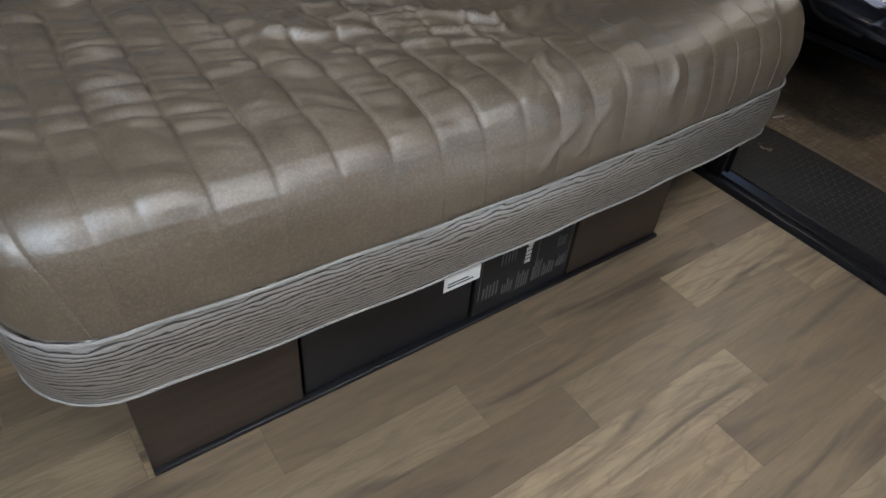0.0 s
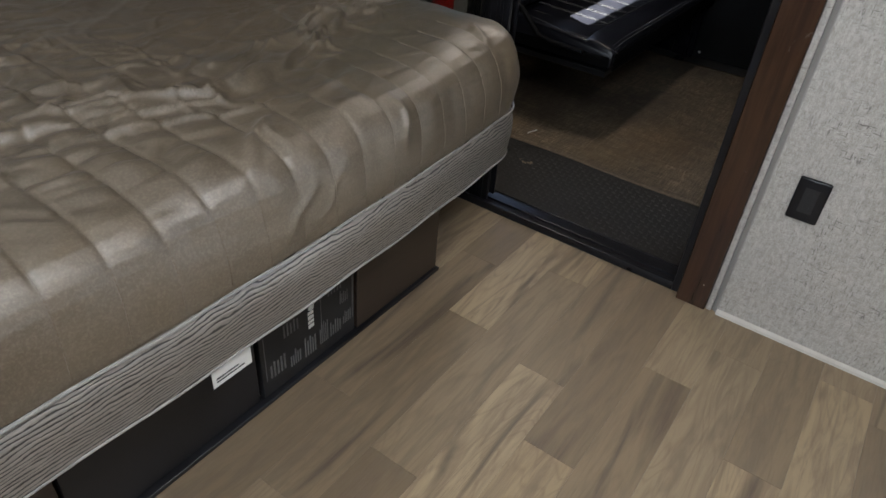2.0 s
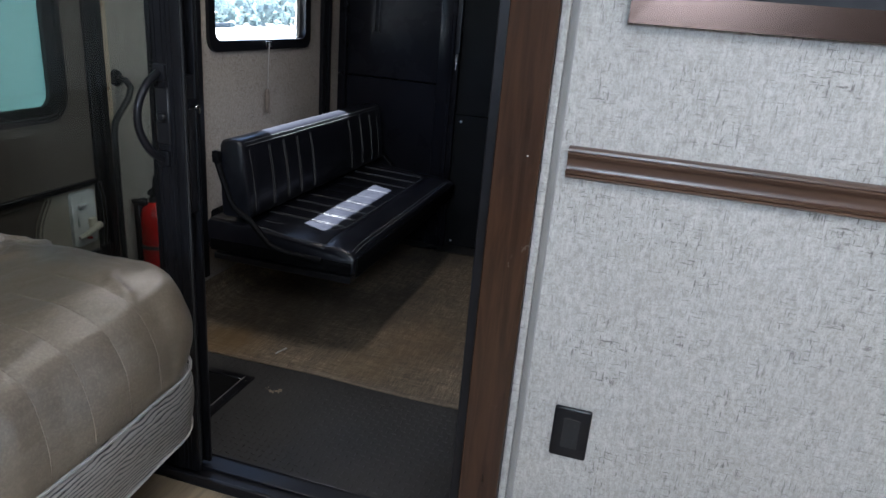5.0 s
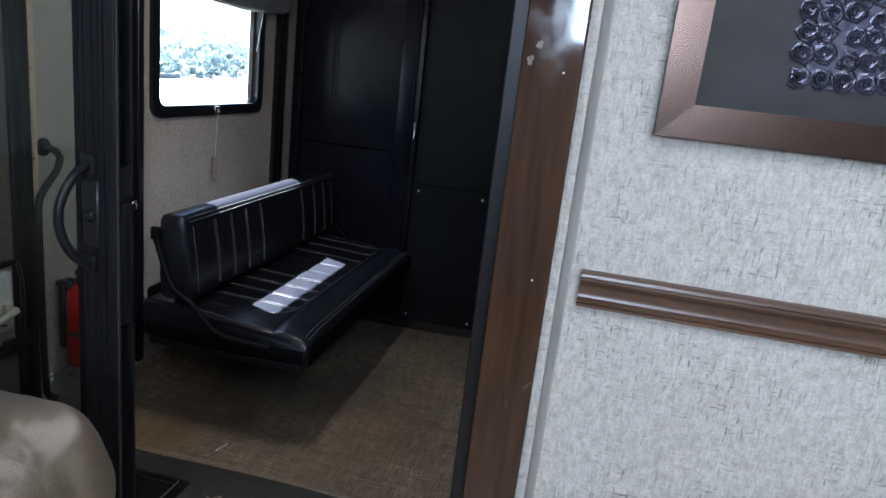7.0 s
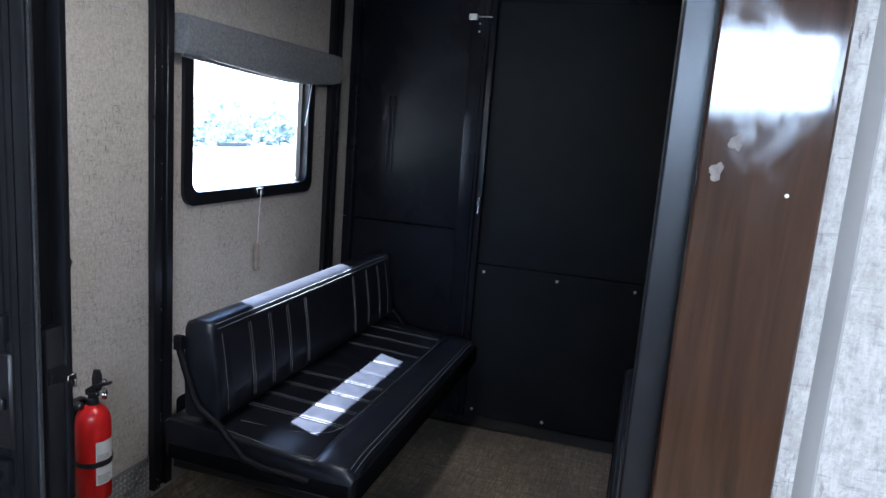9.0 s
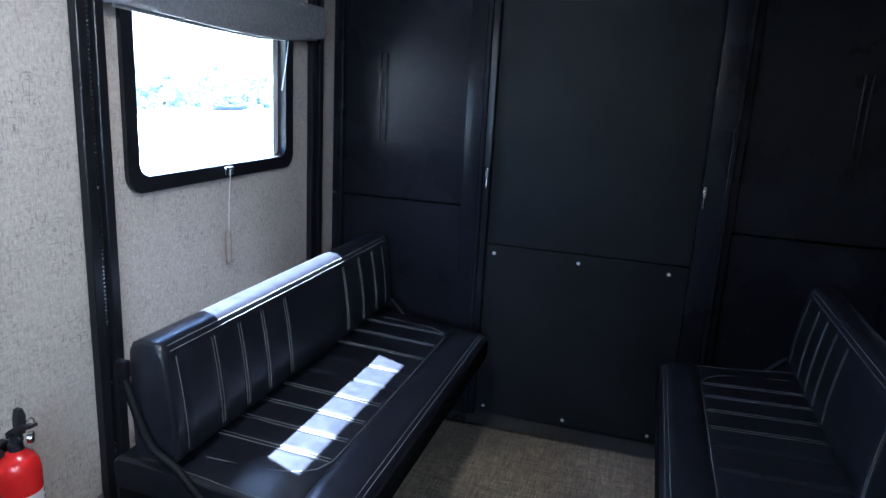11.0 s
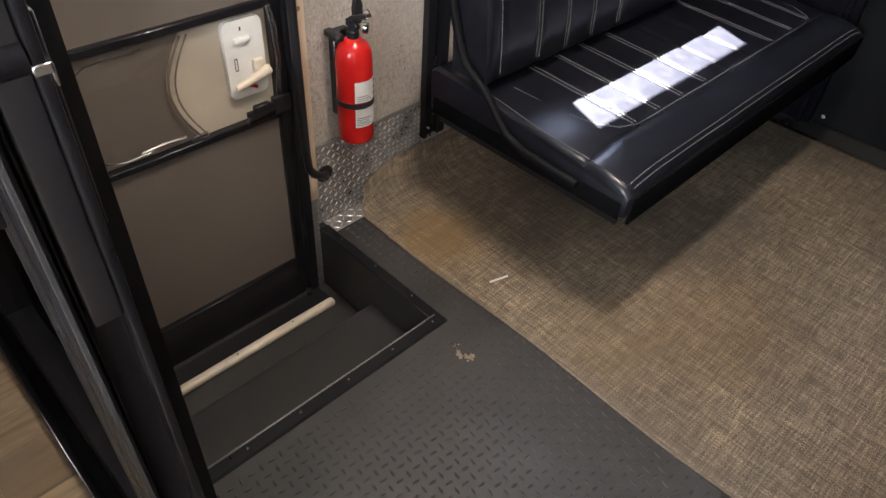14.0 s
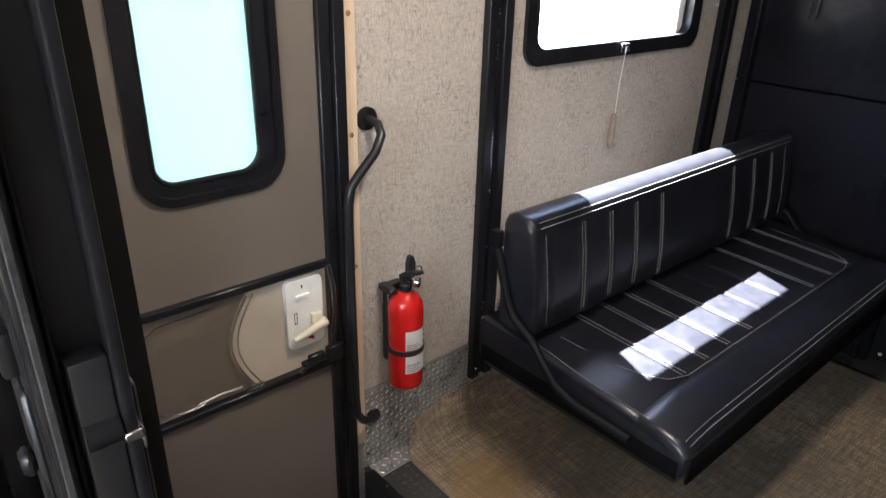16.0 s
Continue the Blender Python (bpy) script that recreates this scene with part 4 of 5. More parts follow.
for k in range(2):
    part("print", boxed((0.553, 0.6788, 0.331 + 0.007 * k), (0.612 - 0.012 * k, 0.6794, 0.3335 + 0.007 * k)), INK, tagp, smooth=None)
# platform
part("platform_panel", boxed((0.0, 0.816, 0.012), (0.31, 0.834, 0.366), 0.0015), DARK_BOARD, bed)
part("platform_panel", boxed((1.06, 0.816, 0.012), (1.40, 0.834, 0.366), 0.0015), DARK_BOARD, bed)
part("platform_panel", boxed((0.0, 0.834, 0.012), (0.018, 2.55, 0.366)), DARK_BOARD, bed, smooth=None)
part("platform_panel", boxed((1.382, 0.834, 0.012), (1.40, 2.55, 0.366)), DARK_BOARD, bed, smooth=None)
part("platform_top", boxed((-0.04, 0.80, 0.352), (1.50, 2.6, 0.3675)), DARK_BOARD, bed, smooth=None)
part("drawer_front", boxed((0.318, 0.822, 0.014), (0.742, 0.838, 0.35), 0.002), BLACK_SATIN, bed, "black drawer front")
part("plinth", boxed((0.0, 0.806, 0.0), (1.405, 0.836, 0.012), 0.002), BLACK_SATIN, bed)
under(bed)

# printed carton pushed under the bed, between the platform panels
carton = thing("carton", (0.905, 0.83, 0.012), "black printed carton standing in the bed platform", "box")
face = boxed((0.752, 0.819, 0.0125), (1.053, 0.90, 0.300), 0.002)
part("body", face, CARTON, carton)
rr = random.Random(3)
for bx, bz, w, h in ((0.775, 0.06, 0.05, 0.055), (0.835, 0.05, 0.035, 0.05), (0.88, 0.045, 0.04, 0.06), (0.93, 0.05, 0.03, 0.07), (0.965, 0.05, 0.04, 0.05), (1.01, 0.06, 0.03, 0.04),
                     (0.82, 0.15, 0.05, 0.04), (0.96, 0.18, 0.05, 0.05), (1.0, 0.13, 0.03, 0.04)):
    for k in range(5):
        part("print_line", boxed((bx + w * k / 5, 0.8178, bz), (bx + w * k / 5 + w * 0.09, 0.8186, bz + h * rr.uniform(0.6, 1.0))), PRINT_GREY, carton, smooth=None)
for k, (dx, w) in enumerate(((0.0, 0.010), (0.014, 0.008), (0.026, 0.010), (0.040, 0.009))):
    part("mark", boxed((0.895, 0.8176, 0.125 + dx), (0.912, 0.8186, 0.125 + dx + w)), LABEL, carton, "pale printed mark", None)
part("mark", boxed((0.897, 0.8176, 0.178), (0.912, 0.8186, 0.198), 0.003), LABEL, carton, "pale printed mark", None)
for xx in (0.762, 0.935, 1.043):
    part("rule", boxed((xx, 0.8178, 0.06), (xx + 0.002, 0.8186, 0.22)), PRINT_GREY, carton, smooth=None)
under(carton)

# shelf beside the head of the bed
shelf = thing("bedside_shelf", (1.66, 1.95, 0.0), "bedside cabinet with a pale speckled laminate top", "nightstand")
part("top", boxed((1.60, 1.60, 0.752), (1.755, 2.45, 0.792), 0.008, 2), MARBLE, shelf)
part("cabinet_body", boxed((1.63, 1.66, 0.0), (1.755, 2.45, 0.752), 0.002), DARK_BOARD, shelf)
under(shelf)

# ---- garage: entry side wall ----
# screen door in the entry
door = thing("entry_door", (2.37, YW, WELL_Z), "taupe entry screen door with black frame, closed", "door")
FY0, FY1 = YW - 0.012, YW + 0.030
part("frame_post", boxed((2.672, YW - 0.026, WELL_Z), (2.704, YW + 0.03, 1.52), 0.002), BLACK_METAL, door)
part("frame_post", boxed((DX0, YW - 0.026, WELL_Z), (2.07, YW + 0.03, 1.52), 0.002), BLACK_METAL, door)
part("stile", boxed((2.637, FY0, -0.50), (2.670, FY1, 1.50), 0.003), BLACK_METAL, door)
part("stile", boxed((2.072, FY0, -0.50), (2.108, FY1, 1.50), 0.003), BLACK_METAL, door)
for a, b, nm in ((0.447, 0.468, "cross_rail"), (0.128, 0.148, "cross_rail"), (1.47, 1.50, "top_rail"), (-0.50, -0.425, "bottom_rail")):
    part(nm, boxed((2.108, FY0, a), (2.637, FY1, b), 0.003), BLACK_METAL, door)
part("kick_plate", boxed((2.072, YW - 0.004, -0.60), (2.670, YW + 0.05, -0.50), 0.002), BLACK_SATIN, door)
part("door_sill", boxed((2.05, YW - 0.0965, -0.5995), (2.70, YW - 0.027, -0.583), 0.003), BLACK_SATIN, door)
part("lower_screen", boxed((2.108, YW + 0.004, -0.425), (2.637, YW + 0.010, 0.128)), SCREEN, door, "taupe lower screen panel", None)
# upper screen panel with the opening of the window
VO, VI = rounded(2.178, 0.705, 2.535, 1.40, 0.085, 8), rounded(2.222, 0.752, 2.478, 1.36, 0.05, 8)
bm = ring(bmesh.new(), rounded(2.108, 0.468, 2.637, 1.47, 0.001, 8), VO, 1, YW + 0.004, YW + 0.010)
part("upper_screen", bm, SCREEN, door, "taupe upper screen panel", None)
vf = ring(bmesh.new(), VO, rounded(2.196, 0.724, 2.516, 1.385, 0.072, 8), 1, YW - 0.006, YW + 0.02)
wf = part("window_frame", vf, BLACK_METAL, door, "rounded black window frame")
part("window_reveal", ring(bmesh.new(), rounded(2.196, 0.724, 2.516, 1.385, 0.072, 8), VI, 1, YW + 0.008, YW + 0.03), BLACK_METAL, door)
part("glazing_bead", tube(bmesh.new(), [(x, YW + 0.012, z) for x, z in VI], 0.007, 8, True), BLACK_METAL, door)
part("window_pane", boxed((2.21, YW + 0.034, 0.74), (2.49, YW + 0.038, 1.375)), FROST, door, "bright frosted window pane", None)
part("door_skin", ring(bmesh.new(), rounded(2.072, -0.50, 2.670, 1.50, 0.001, 8), rounded(2.205, 0.735, 2.495, 1.38, 0.05, 8), 1, YW + 0.040, YW + 0.055), BEIGE, door, "beige outer door skin", None)
part("middle_panel", boxed((2.108, YW + 0.012, 0.148), (2.637, YW + 0.018, 0.447)), BEIGE, door, "beige latch panel", None)
# clear sliding panel with a curved grip edge
arc_pts = [(2.398 + 0.055 * math.cos(math.pi * (0.5 + k / 12)) + 0.0, 0.16 + 0.275 * (1 - k / 12)) for k in range(13)]
bm = bmesh.new()
rows = []
for j in range(25):
    v = j / 24
    z = 0.152 + 0.291 * v
    right = 2.405 - 0.062 * math.sin(math.pi * v) ** 0.8
    row = []
    for i in range(33):
        u = i / 32
        x = 2.112 + (right - 2.112) * u
        dome = 0.027 * (1 - abs(2 * u - 1) ** 4.5) * (1 - abs(2 * v - 1) ** 4.5)
        row.append(bm.verts.new((x, YW - 0.002 - dome, z)))
    rows.append(row)
for p, q in zip(rows, rows[1:]):
    for k in range(32):
        bm.faces.new((p[k], p[k + 1], q[k + 1], q[k]))
cp = part("slide_panel", bm, CLEAR_PLASTIC, door, "domed clear plastic slide panel", 180)
cp.visible_shadow = False
part("slide_backing", prism(bmesh.new(), [(2.110, 0.149), (2.405, 0.149)] + [(x, z) for x, z in arc_pts[::-1]] + [(2.405, 0.446), (2.110, 0.446)], 1, YW + 0.0085, YW + 0.0118), SCREEN, door, "taupe screen behind the slide", None)
grip = tube(bmesh.new(), [(x, YW - 0.004, z) for x, z in arc_pts], 0.004, 6)
tube(grip, [(x + 0.018, YW - 0.003, z) for x, z in arc_pts], 0.0025, 6)
gq = part("slide_grip", grip, RIM_PLASTIC, door, "clear moulded grip edge")
part("moulded_edge", tube(bmesh.new(), [(2.122, YW - 0.004, 0.225), (2.132, YW - 0.005, 0.195), (2.155, YW - 0.005, 0.174), (2.20, YW - 0.005, 0.164), (2.26, YW - 0.004, 0.164)], 0.0028, 6), RIM_PLASTIC, door, "clear moulded rim")
part("moulded_edge", tube(bmesh.new(), [(2.122, YW - 0.004, 0.37), (2.136, YW - 0.005, 0.405), (2.17, YW - 0.005, 0.425), (2.30, YW - 0.004, 0.430)], 0.0028, 6), RIM_PLASTIC, door, "clear moulded rim")
part("slide_lip", tube(bmesh.new(), [(2.24, YW - 0.004, 0.172), (2.30, YW - 0.006, 0.178), (2.36, YW - 0.004, 0.172)], 0.003, 6), RIM_PLASTIC, door)
part("slide_catch", boxed((2.375, YW - 0.008, 0.150), (2.42, YW - 0.001, 0.166), 0.002), RIM_PLASTIC, door)
lp = part("latch_plate", prism(bmesh.new(), rounded(2.505, 0.222, 2.617, 0.432, 0.018, 5), 1, YW - 0.002, YW + 0.014), WHITE_PLASTIC, door, "white plastic latch plate")
part("lever", tube(bmesh.new(), [(2.612, YW - 0.022, 0.292), (2.59, YW - 0.026, 0.288), (2.55, YW - 0.022, 0.272), (2.515, YW - 0.018, 0.262)], [0.014, 0.013, 0.010, 0.009], 10), CREAM_PLASTIC, lp, "cream latch lever")
part("pivot", boxed((2.575, YW - 0.018, 0.288), (2.605, YW - 0.001, 0.322), 0.004, 2), CREAM_PLASTIC, lp)
part("thumb_slide", boxed((2.532, YW - 0.012, 0.374), (2.575, YW - 0.001, 0.388), 0.003, 2), WHITE_PLASTIC, lp)
part("lock_tab", tube(bmesh.new(), [(2.560, YW - 0.004, 0.252), (2.578, YW - 0.012, 0.246)], 0.005, 8), RED, lp, "red lock tab")
part("arrow_mark", ring(bmesh.new(), [(2.527, 0.300), (2.536, 0.300), (2.536, 0.334), (2.527, 0.334)], [(2.5285, 0.302), (2.5345, 0.302), (2.5345, 0.332), (2.5285, 0.332)], 1, YW - 0.003, YW - 0.0015), INK, lp, "printed arrow outline")
part("letter_mark", boxed((2.553, YW - 0.003, 0.404), (2.557, YW - 0.0015, 0.414)), INK, lp, smooth=None)
part("strike_cover", tube(bmesh.new(), [(2.632, YW - 0.016, 0.455), (2.640, YW - 0.022, 0.40), (2.643, YW - 0.022, 0.30), (2.636, YW - 0.016, 0.20)], 0.007, 8), RIM_PLASTIC, door, "clear strike cover")
hd = boxed((2.53, YW - 0.030, 0.168), (2.66, YW - 0.014, 0.186), 0.004, 2)
box(hd, (2.55, YW - 0.034, 0.186), (2.60, YW - 0.016, 0.200), 0.003)
box(hd, (2.61, YW - 0.032, 0.155), (2.665, YW - 0.012, 0.205), 0.004, 2)
tube(hd, [(2.545, YW - 0.024, 0.176), (2.52, YW - 0.032, 0.160)], 0.006, 8)
part("outer_latch", hd, BLACK_SATIN, door, "black latch handle")
part("hinge_bolt", lathe(bmesh.new(), [(0.012, -0.585), (0.012, -0.565), (0.006, -0.56)], (2.655, YW - 0.035), 10), BLACK_METAL, door)
under(door)
sill = solo("door_threshold", boxed((2.05, YW - 0.128, -0.60), (2.70, YW - 0.097, -0.574), 0.010, 3), CREAM_PLASTIC, "worn white threshold under the entry door", "threshold", "structure")
for k in range(2):
    part("screw", lathe(bmesh.new(), [(0.004, -0.5745), (0.002, -0.5725)], (2.32 + 0.21 * k, YW - 0.112), 8), STEEL, sill, "dull screw head")

# pine strip between door and wallpaper
pine = solo("wall_trim_pine", boxed((2.706, YW - 0.010, -0.215), (2.744, YW - 0.0005, 1.9), 0.001), PINE, "bare knotty pine strip beside the entry door", "trim", "structure")
for z in (-0.12, 0.80, 1.10, 0.42):
    part("knot", lathe(bmesh.new(), [(0.0075, 0), (0.006, 0.0008)], (0, 0), 9), KNOT, pine, "brown knot in the pine").matrix_basis = pose(2.725, YW - 0.0102, z, 90, 0, 0)

# grab bar
bar = thing("grab_bar", (2.72, YW, -0.05), "black steel grab bar beside the entry door", "grab bar")
B = [(2.778, YW - 0.004, 0.835), (2.784, YW - 0.045, 0.828), (2.776, YW - 0.070, 0.805), (2.752, YW - 0.076, 0.765), (2.700, YW - 0.076, 0.715), (2.674, YW - 0.076, 0.685), (2.665, YW - 0.076, 0.64), (2.664, YW - 0.076, 0.40), (2.668, YW - 0.076, 0.03), (2.672, YW - 0.076, -0.03), (2.692, YW - 0.074, -0.062), (2.735, YW - 0.055, -0.098), (2.765, YW - 0.02, -0.128), (2.772, YW - 0.008, -0.134)]
part("bar", tube(bmesh.new(), B, 0.0125, 10), BLACK_SATIN, bar)
for x, z in ((2.778, 0.835), (2.774, -0.135)):
    fl = lathe(bmesh.new(), [(0.032, 0.0), (0.031, 0.006), (0.016, 0.010)], (0, 0), 18)
    part("flange", fl, BLACK_SATIN, bar).matrix_basis = Matrix.Translation((0, 0, 0)) @ pose(x, YW - 0.0008, z, 90, 0, 0)
under(bar)

# bright tread plate low on the wall, with raised lugs
def lugs(bm, spots, length, width, height, place):
    """Raised lens-shaped lugs: each at a spot (u, v, angle), set by place(u, v, w)."""
    for u, v, a in spots:
        c, s = math.cos(a), math.sin(a)
        def q(du, dv, w):
            return bm.verts.new(place(u + du * c - dv * s, v + du * s + dv * c, w))
        lo = [q(-length, 0, 0), q(-length * 0.35, -width, 0), q(length * 0.35, -width, 0), q(length, 0, 0), q(length * 0.35, width, 0), q(-length * 0.35, width, 0)]
        hi = [q(-length * 0.5, 0, height), q(length * 0.5, 0, height)]
        for f in ((lo[0], lo[1], hi[0]), (lo[1], lo[2], hi[1], hi[0]), (lo[2], lo[3], hi[1]), (lo[3], lo[4], hi[1]), (lo[4], lo[5], hi[0], hi[1]), (lo[5], lo[0], hi[0])):
            bm.faces.new(f)


plate = solo("tread_plate", boxed((2.7455, YW - 0.006, FLOOR_G), (3.20, YW - 0.0005, -0.022), 0.001), ALU, "bright aluminium diamond tread plate low on the wall", "wall plate")
def on_wall(u, v, w):
    return (u, YW - 0.006 - w, v)
sp = [(2.755 + 0.0195 * i, FLOOR_G + 0.012 + 0.0195 * j, radians(45 if (i + j) % 2 else -45)) for i in range(23) for j in range(15)]
bm = bmesh.new()
lugs(bm, sp, 0.0098, 0.0029, 0.0024, on_wall)
tagged(part("tread_pattern", bm, ALU_LUG, plate, "raised bright lugs"), kind="stuff")
plate2 = solo("tread_plate", boxed((2.706, YW - 0.007, -0.60), (2.7375, YW - 0.0005, -0.216), 0.001), ALU, "narrow bright tread plate strip beside the step well", "wall plate")
bm = bmesh.new()
lugs(bm, [(2.715 + 0.0205 * i, -0.585 + 0.0245 * j, radians(45 if (i + j) % 2 else -45)) for i in range(2) for j in range(15)], 0.0105, 0.003, 0.0018, on_wall)
tagged(part("tread_pattern", bm, ALU_LUG, plate2, "raised bright lugs"), kind="stuff")
toe = solo("tread_plate", boxed((2.755, YW - 0.075, FLOOR_G + 0.0005), (2.915, YW - 0.0065, FLOOR_G + 0.004), 0.001), ALU, "small bright tread plate at the rug's corner", "wall plate")
bm = bmesh.new()
lugs(bm, [(2.77 + 0.024 * i, YW - 0.06 + 0.022 * j, radians(45 if (i + j) % 2 else -45)) for i in range(6) for j in range(3)], 0.0105, 0.003, 0.0018, lambda u, v, w: (u, v, FLOOR_G + 0.004 + w))
tagged(part("tread_pattern", bm, ALU_LUG, toe, "raised bright lugs"), kind="stuff")

# black bed-lift tracks on both walls
def track(x0, x1, y, sgn, z0):
    ob = thing("lift_track", ((x0 + x1) / 2, y, z0), "black vertical lift track with a slotted chain channel", "wall track", "bed-lift tracks")
    bm = bmesh.new()
    ya, yb = sorted((y - sgn * 0.0005, y - sgn * 0.03))
    w = x1 - x0
    box(bm, (x0, ya, z0), (x0 + w * 0.36, yb, CEIL), 0.003)
    box(bm, (x0 + w * 0.64, ya, z0), (x1, yb, CEIL), 0.003)
    yc = sorted((y - sgn * 0.0005, y - sgn * 0.012))
    box(bm, (x0 + w * 0.36, yc[0], z0), (x0 + w * 0.64, yc[1], CEIL))
    part("channel", bm, BLACK_METAL, ob)
    bm = bmesh.new()
    for k in range(int((CEIL - z0 - 0.06) / 0.0125)):
        z = z0 + 0.04 + 0.0125 * k
        yl = sorted((y - sgn * 0.012, y - sgn * 0.016))
        box(bm, (x0 + w * 0.46, yl[0], z), (x0 + w * 0.54, yl[1], z + 0.006))
    tagged(part("chain", bm, STEEL, ob, "fine grey chain links"), kind="stuff")
    ys = sorted((y - sgn * 0.03, y - sgn * 0.036))
    for zz in (z0 + 0.015, z0 + 0.045):
        part("bolt", boxed((x0 + w * 0.10, ys[0], zz - 0.006), (x0 + w * 0.22, ys[1], zz + 0.006), 0.002), STEEL, ob)
    under(ob)


track(3.190, 3.290, YW, 1, -0.165)
track(4.515, 4.622, YW, 1, 0.0)
track(4.515, 4.622, YO, -1, 0.0)
track(3.190, 3.290, YO, -1, -0.165)

# garage window
win = thing("window_2", (3.86, YW, WZ0), "garage window with a rounded black frame and bright daylight", "window", kind="structure")
part("window_frame", ring(bmesh.new(), rounded(3.365, 0.912, 4.362, 1.576, 0.06, 8), rounded(3.415, 0.962, 4.30, 1.535, 0.045, 8), 1, YW - 0.016, YW + 0.02), BLACK_METAL, win)
part("window_reveal", ring(bmesh.new(), rounded(3.40, 0.955, 4.32, 1.575, 0.05, 8), rounded(3.413, 0.960, 4.302, 1.545, 0.046, 8), 1, YW + 0.0202, YW + 0.034), BLACK_METAL, win)
part("side_stop", boxed((4.262, YW + 0.022, 0.965), (4.30, YW + 0.03, 1.53), 0.002), WHITE_PAINT, win, "pale sliding sash edge")
gp = part("pane", boxed((3.41, YW + 0.029, 0.96), (4.305, YW + 0.033, 1.54)), GLASS, win, smooth=None)
gp.visible_shadow = False
part("latch", boxed((3.845, YW - 0.030, 0.925), (3.895, YW - 0.0155, 0.955), 0.004, 2), STEEL, win, "bright window latch")
under(win)

blind = thing("window_blind", (3.9, YW - 0.03, 1.5), "grey patterned fabric blind rolled up above the window", "blind")
nseg = 26
prof = [(0.0, 0.0), (-0.050, 0.0), (-0.060, 0.02), (-0.062, 0.07), (-0.058, 0.125), (-0.046, 0.135), (0.0, 0.135)]
bm = bmesh.new()
rows = []
for i in range(nseg + 1):
    x = 3.295 + (4.535 - 3.295) * i / nseg
    sag = -0.030 * math.sin(math.pi * (i / nseg) ** 1.35)
    rows.append([bm.verts.new((x, YW - 0.018 + dy + 0.004 * math.sin(9 * x) * (0.0 < dz < 0.1), 1.470 + dz + sag * (1.0 - dz / 0.135))) for dy, dz in prof])
for p, q in zip(rows, rows[1:]):
    for k in range(len(p) - 1):
        bm.faces.new((p[k], p[k + 1], q[k + 1], q[k]))
bm.faces.new(rows[0])
bm.faces.new(rows[-1][::-1])
part("fabric_roll", bm, SHADE, blind, smooth=60)
part("bottom_bar", tube(bmesh.new(), [(3.31, YW - 0.045, 1.466), (3.7, YW - 0.047, 1.448), (4.05, YW - 0.047, 1.438), (4.35, YW - 0.046, 1.452), (4.52, YW - 0.045, 1.466)], 0.007, 6), SHADE, blind)
part("lift_cord", tube(bmesh.new(), [(3.50, YW - 0.03, 1.455), (3.50, YW - 0.025, 1.40)], 0.0018, 5), WHITE_PAINT, blind)
part("tie_cord", tube(bmesh.new(), [(4.31, YW - 0.025, 1.455), (4.285, YW - 0.022, 1.33), (4.26, YW - 0.02, 1.24)], 0.002, 5), WHITE_PAINT, blind)
part("pull_cord", tube(bmesh.new(), [(3.868, YW - 0.032, 0.945), (3.862, YW - 0.026, 0.82), (3.858, YW - 0.026, 0.70)], 0.0016, 5), WHITE_PAINT, blind, "thin white pull cord")
part("cord_tassel", lathe(bmesh.new(), [(0.004, 0.71), (0.011, 0.70), (0.013, 0.64), (0.010, 0.585), (0.005, 0.58)], (3.857, YW - 0.024), 10), TASSEL, blind, "grey cord weight")
under(blind)

# fire extinguisher on the wall
ext = thing("fire_extinguisher", (2.85, YW - 0.085, -0.005), "red fire extinguisher strapped to a black wall bracket", "extinguisher")
EC = (2.850, YW - 0.080)
part("cylinder", lathe(bmesh.new(), [(0.044, 0.012), (0.052, 0.018), (0.0535, 0.028), (0.0535, 0.270), (0.050, 0.296), (0.040, 0.316), (0.026, 0.328), (0.018, 0.334)], EC, 32), RED, ext, "glossy red cylinder", 50)
part("neck", lathe(bmesh.new(), [(0.018, 0.333), (0.018, 0.352), (0.013, 0.356), (0.013, 0.372)], EC, 16), BLACK_SATIN, ext)
hd = boxed((2.842, YW - 0.105, 0.360), (2.858, YW - 0.055, 0.378), 0.004)
prism(hd, [(YW - 0.150, 0.412), (YW - 0.146, 0.420), (YW - 0.085, 0.398), (YW - 0.06, 0.38), (YW - 0.062, 0.372), (YW - 0.09, 0.388)], 0, 2.840, 2.860)
part("lever", hd, BLACK_SATIN, ext, "black squeeze lever")
part("carry_handle", prism(bmesh.new(), [(2.846, 0.376), (2.868, 0.376), (2.872, 0.425), (2.864, 0.446), (2.852, 0.446), (2.846, 0.42)], 1, YW - 0.098, YW - 0.082), BLACK_RUBBER, ext, "black top handle")
part("gauge", lathe(bmesh.new(), [(0.016, 0), (0.016, 0.012), (0.012, 0.014)], (0, 0), 16), STEEL, ext, "bright pressure gauge").matrix_basis = pose(2.876, EC[1] - 0.014, 0.358, 90, 0, 35)
part("pull_ring", tube(bmesh.new(), [(2.895 + 0.014 * math.cos(a * math.tau / 14), EC[1], 0.385 + 0.014 * math.sin(a * math.tau / 14)) for a in range(14)], 0.0018, 6, True), STEEL, ext, "steel pull ring")
part("bracket", boxed((2.822, YW - 0.028, 0.07), (2.880, YW - 0.0005, 0.335), 0.004), BLACK_SATIN, ext)
part("bracket_hook", boxed((2.800, YW - 0.075, 0.325), (2.826, YW - 0.01, 0.345), 0.004), BLACK_SATIN, ext)
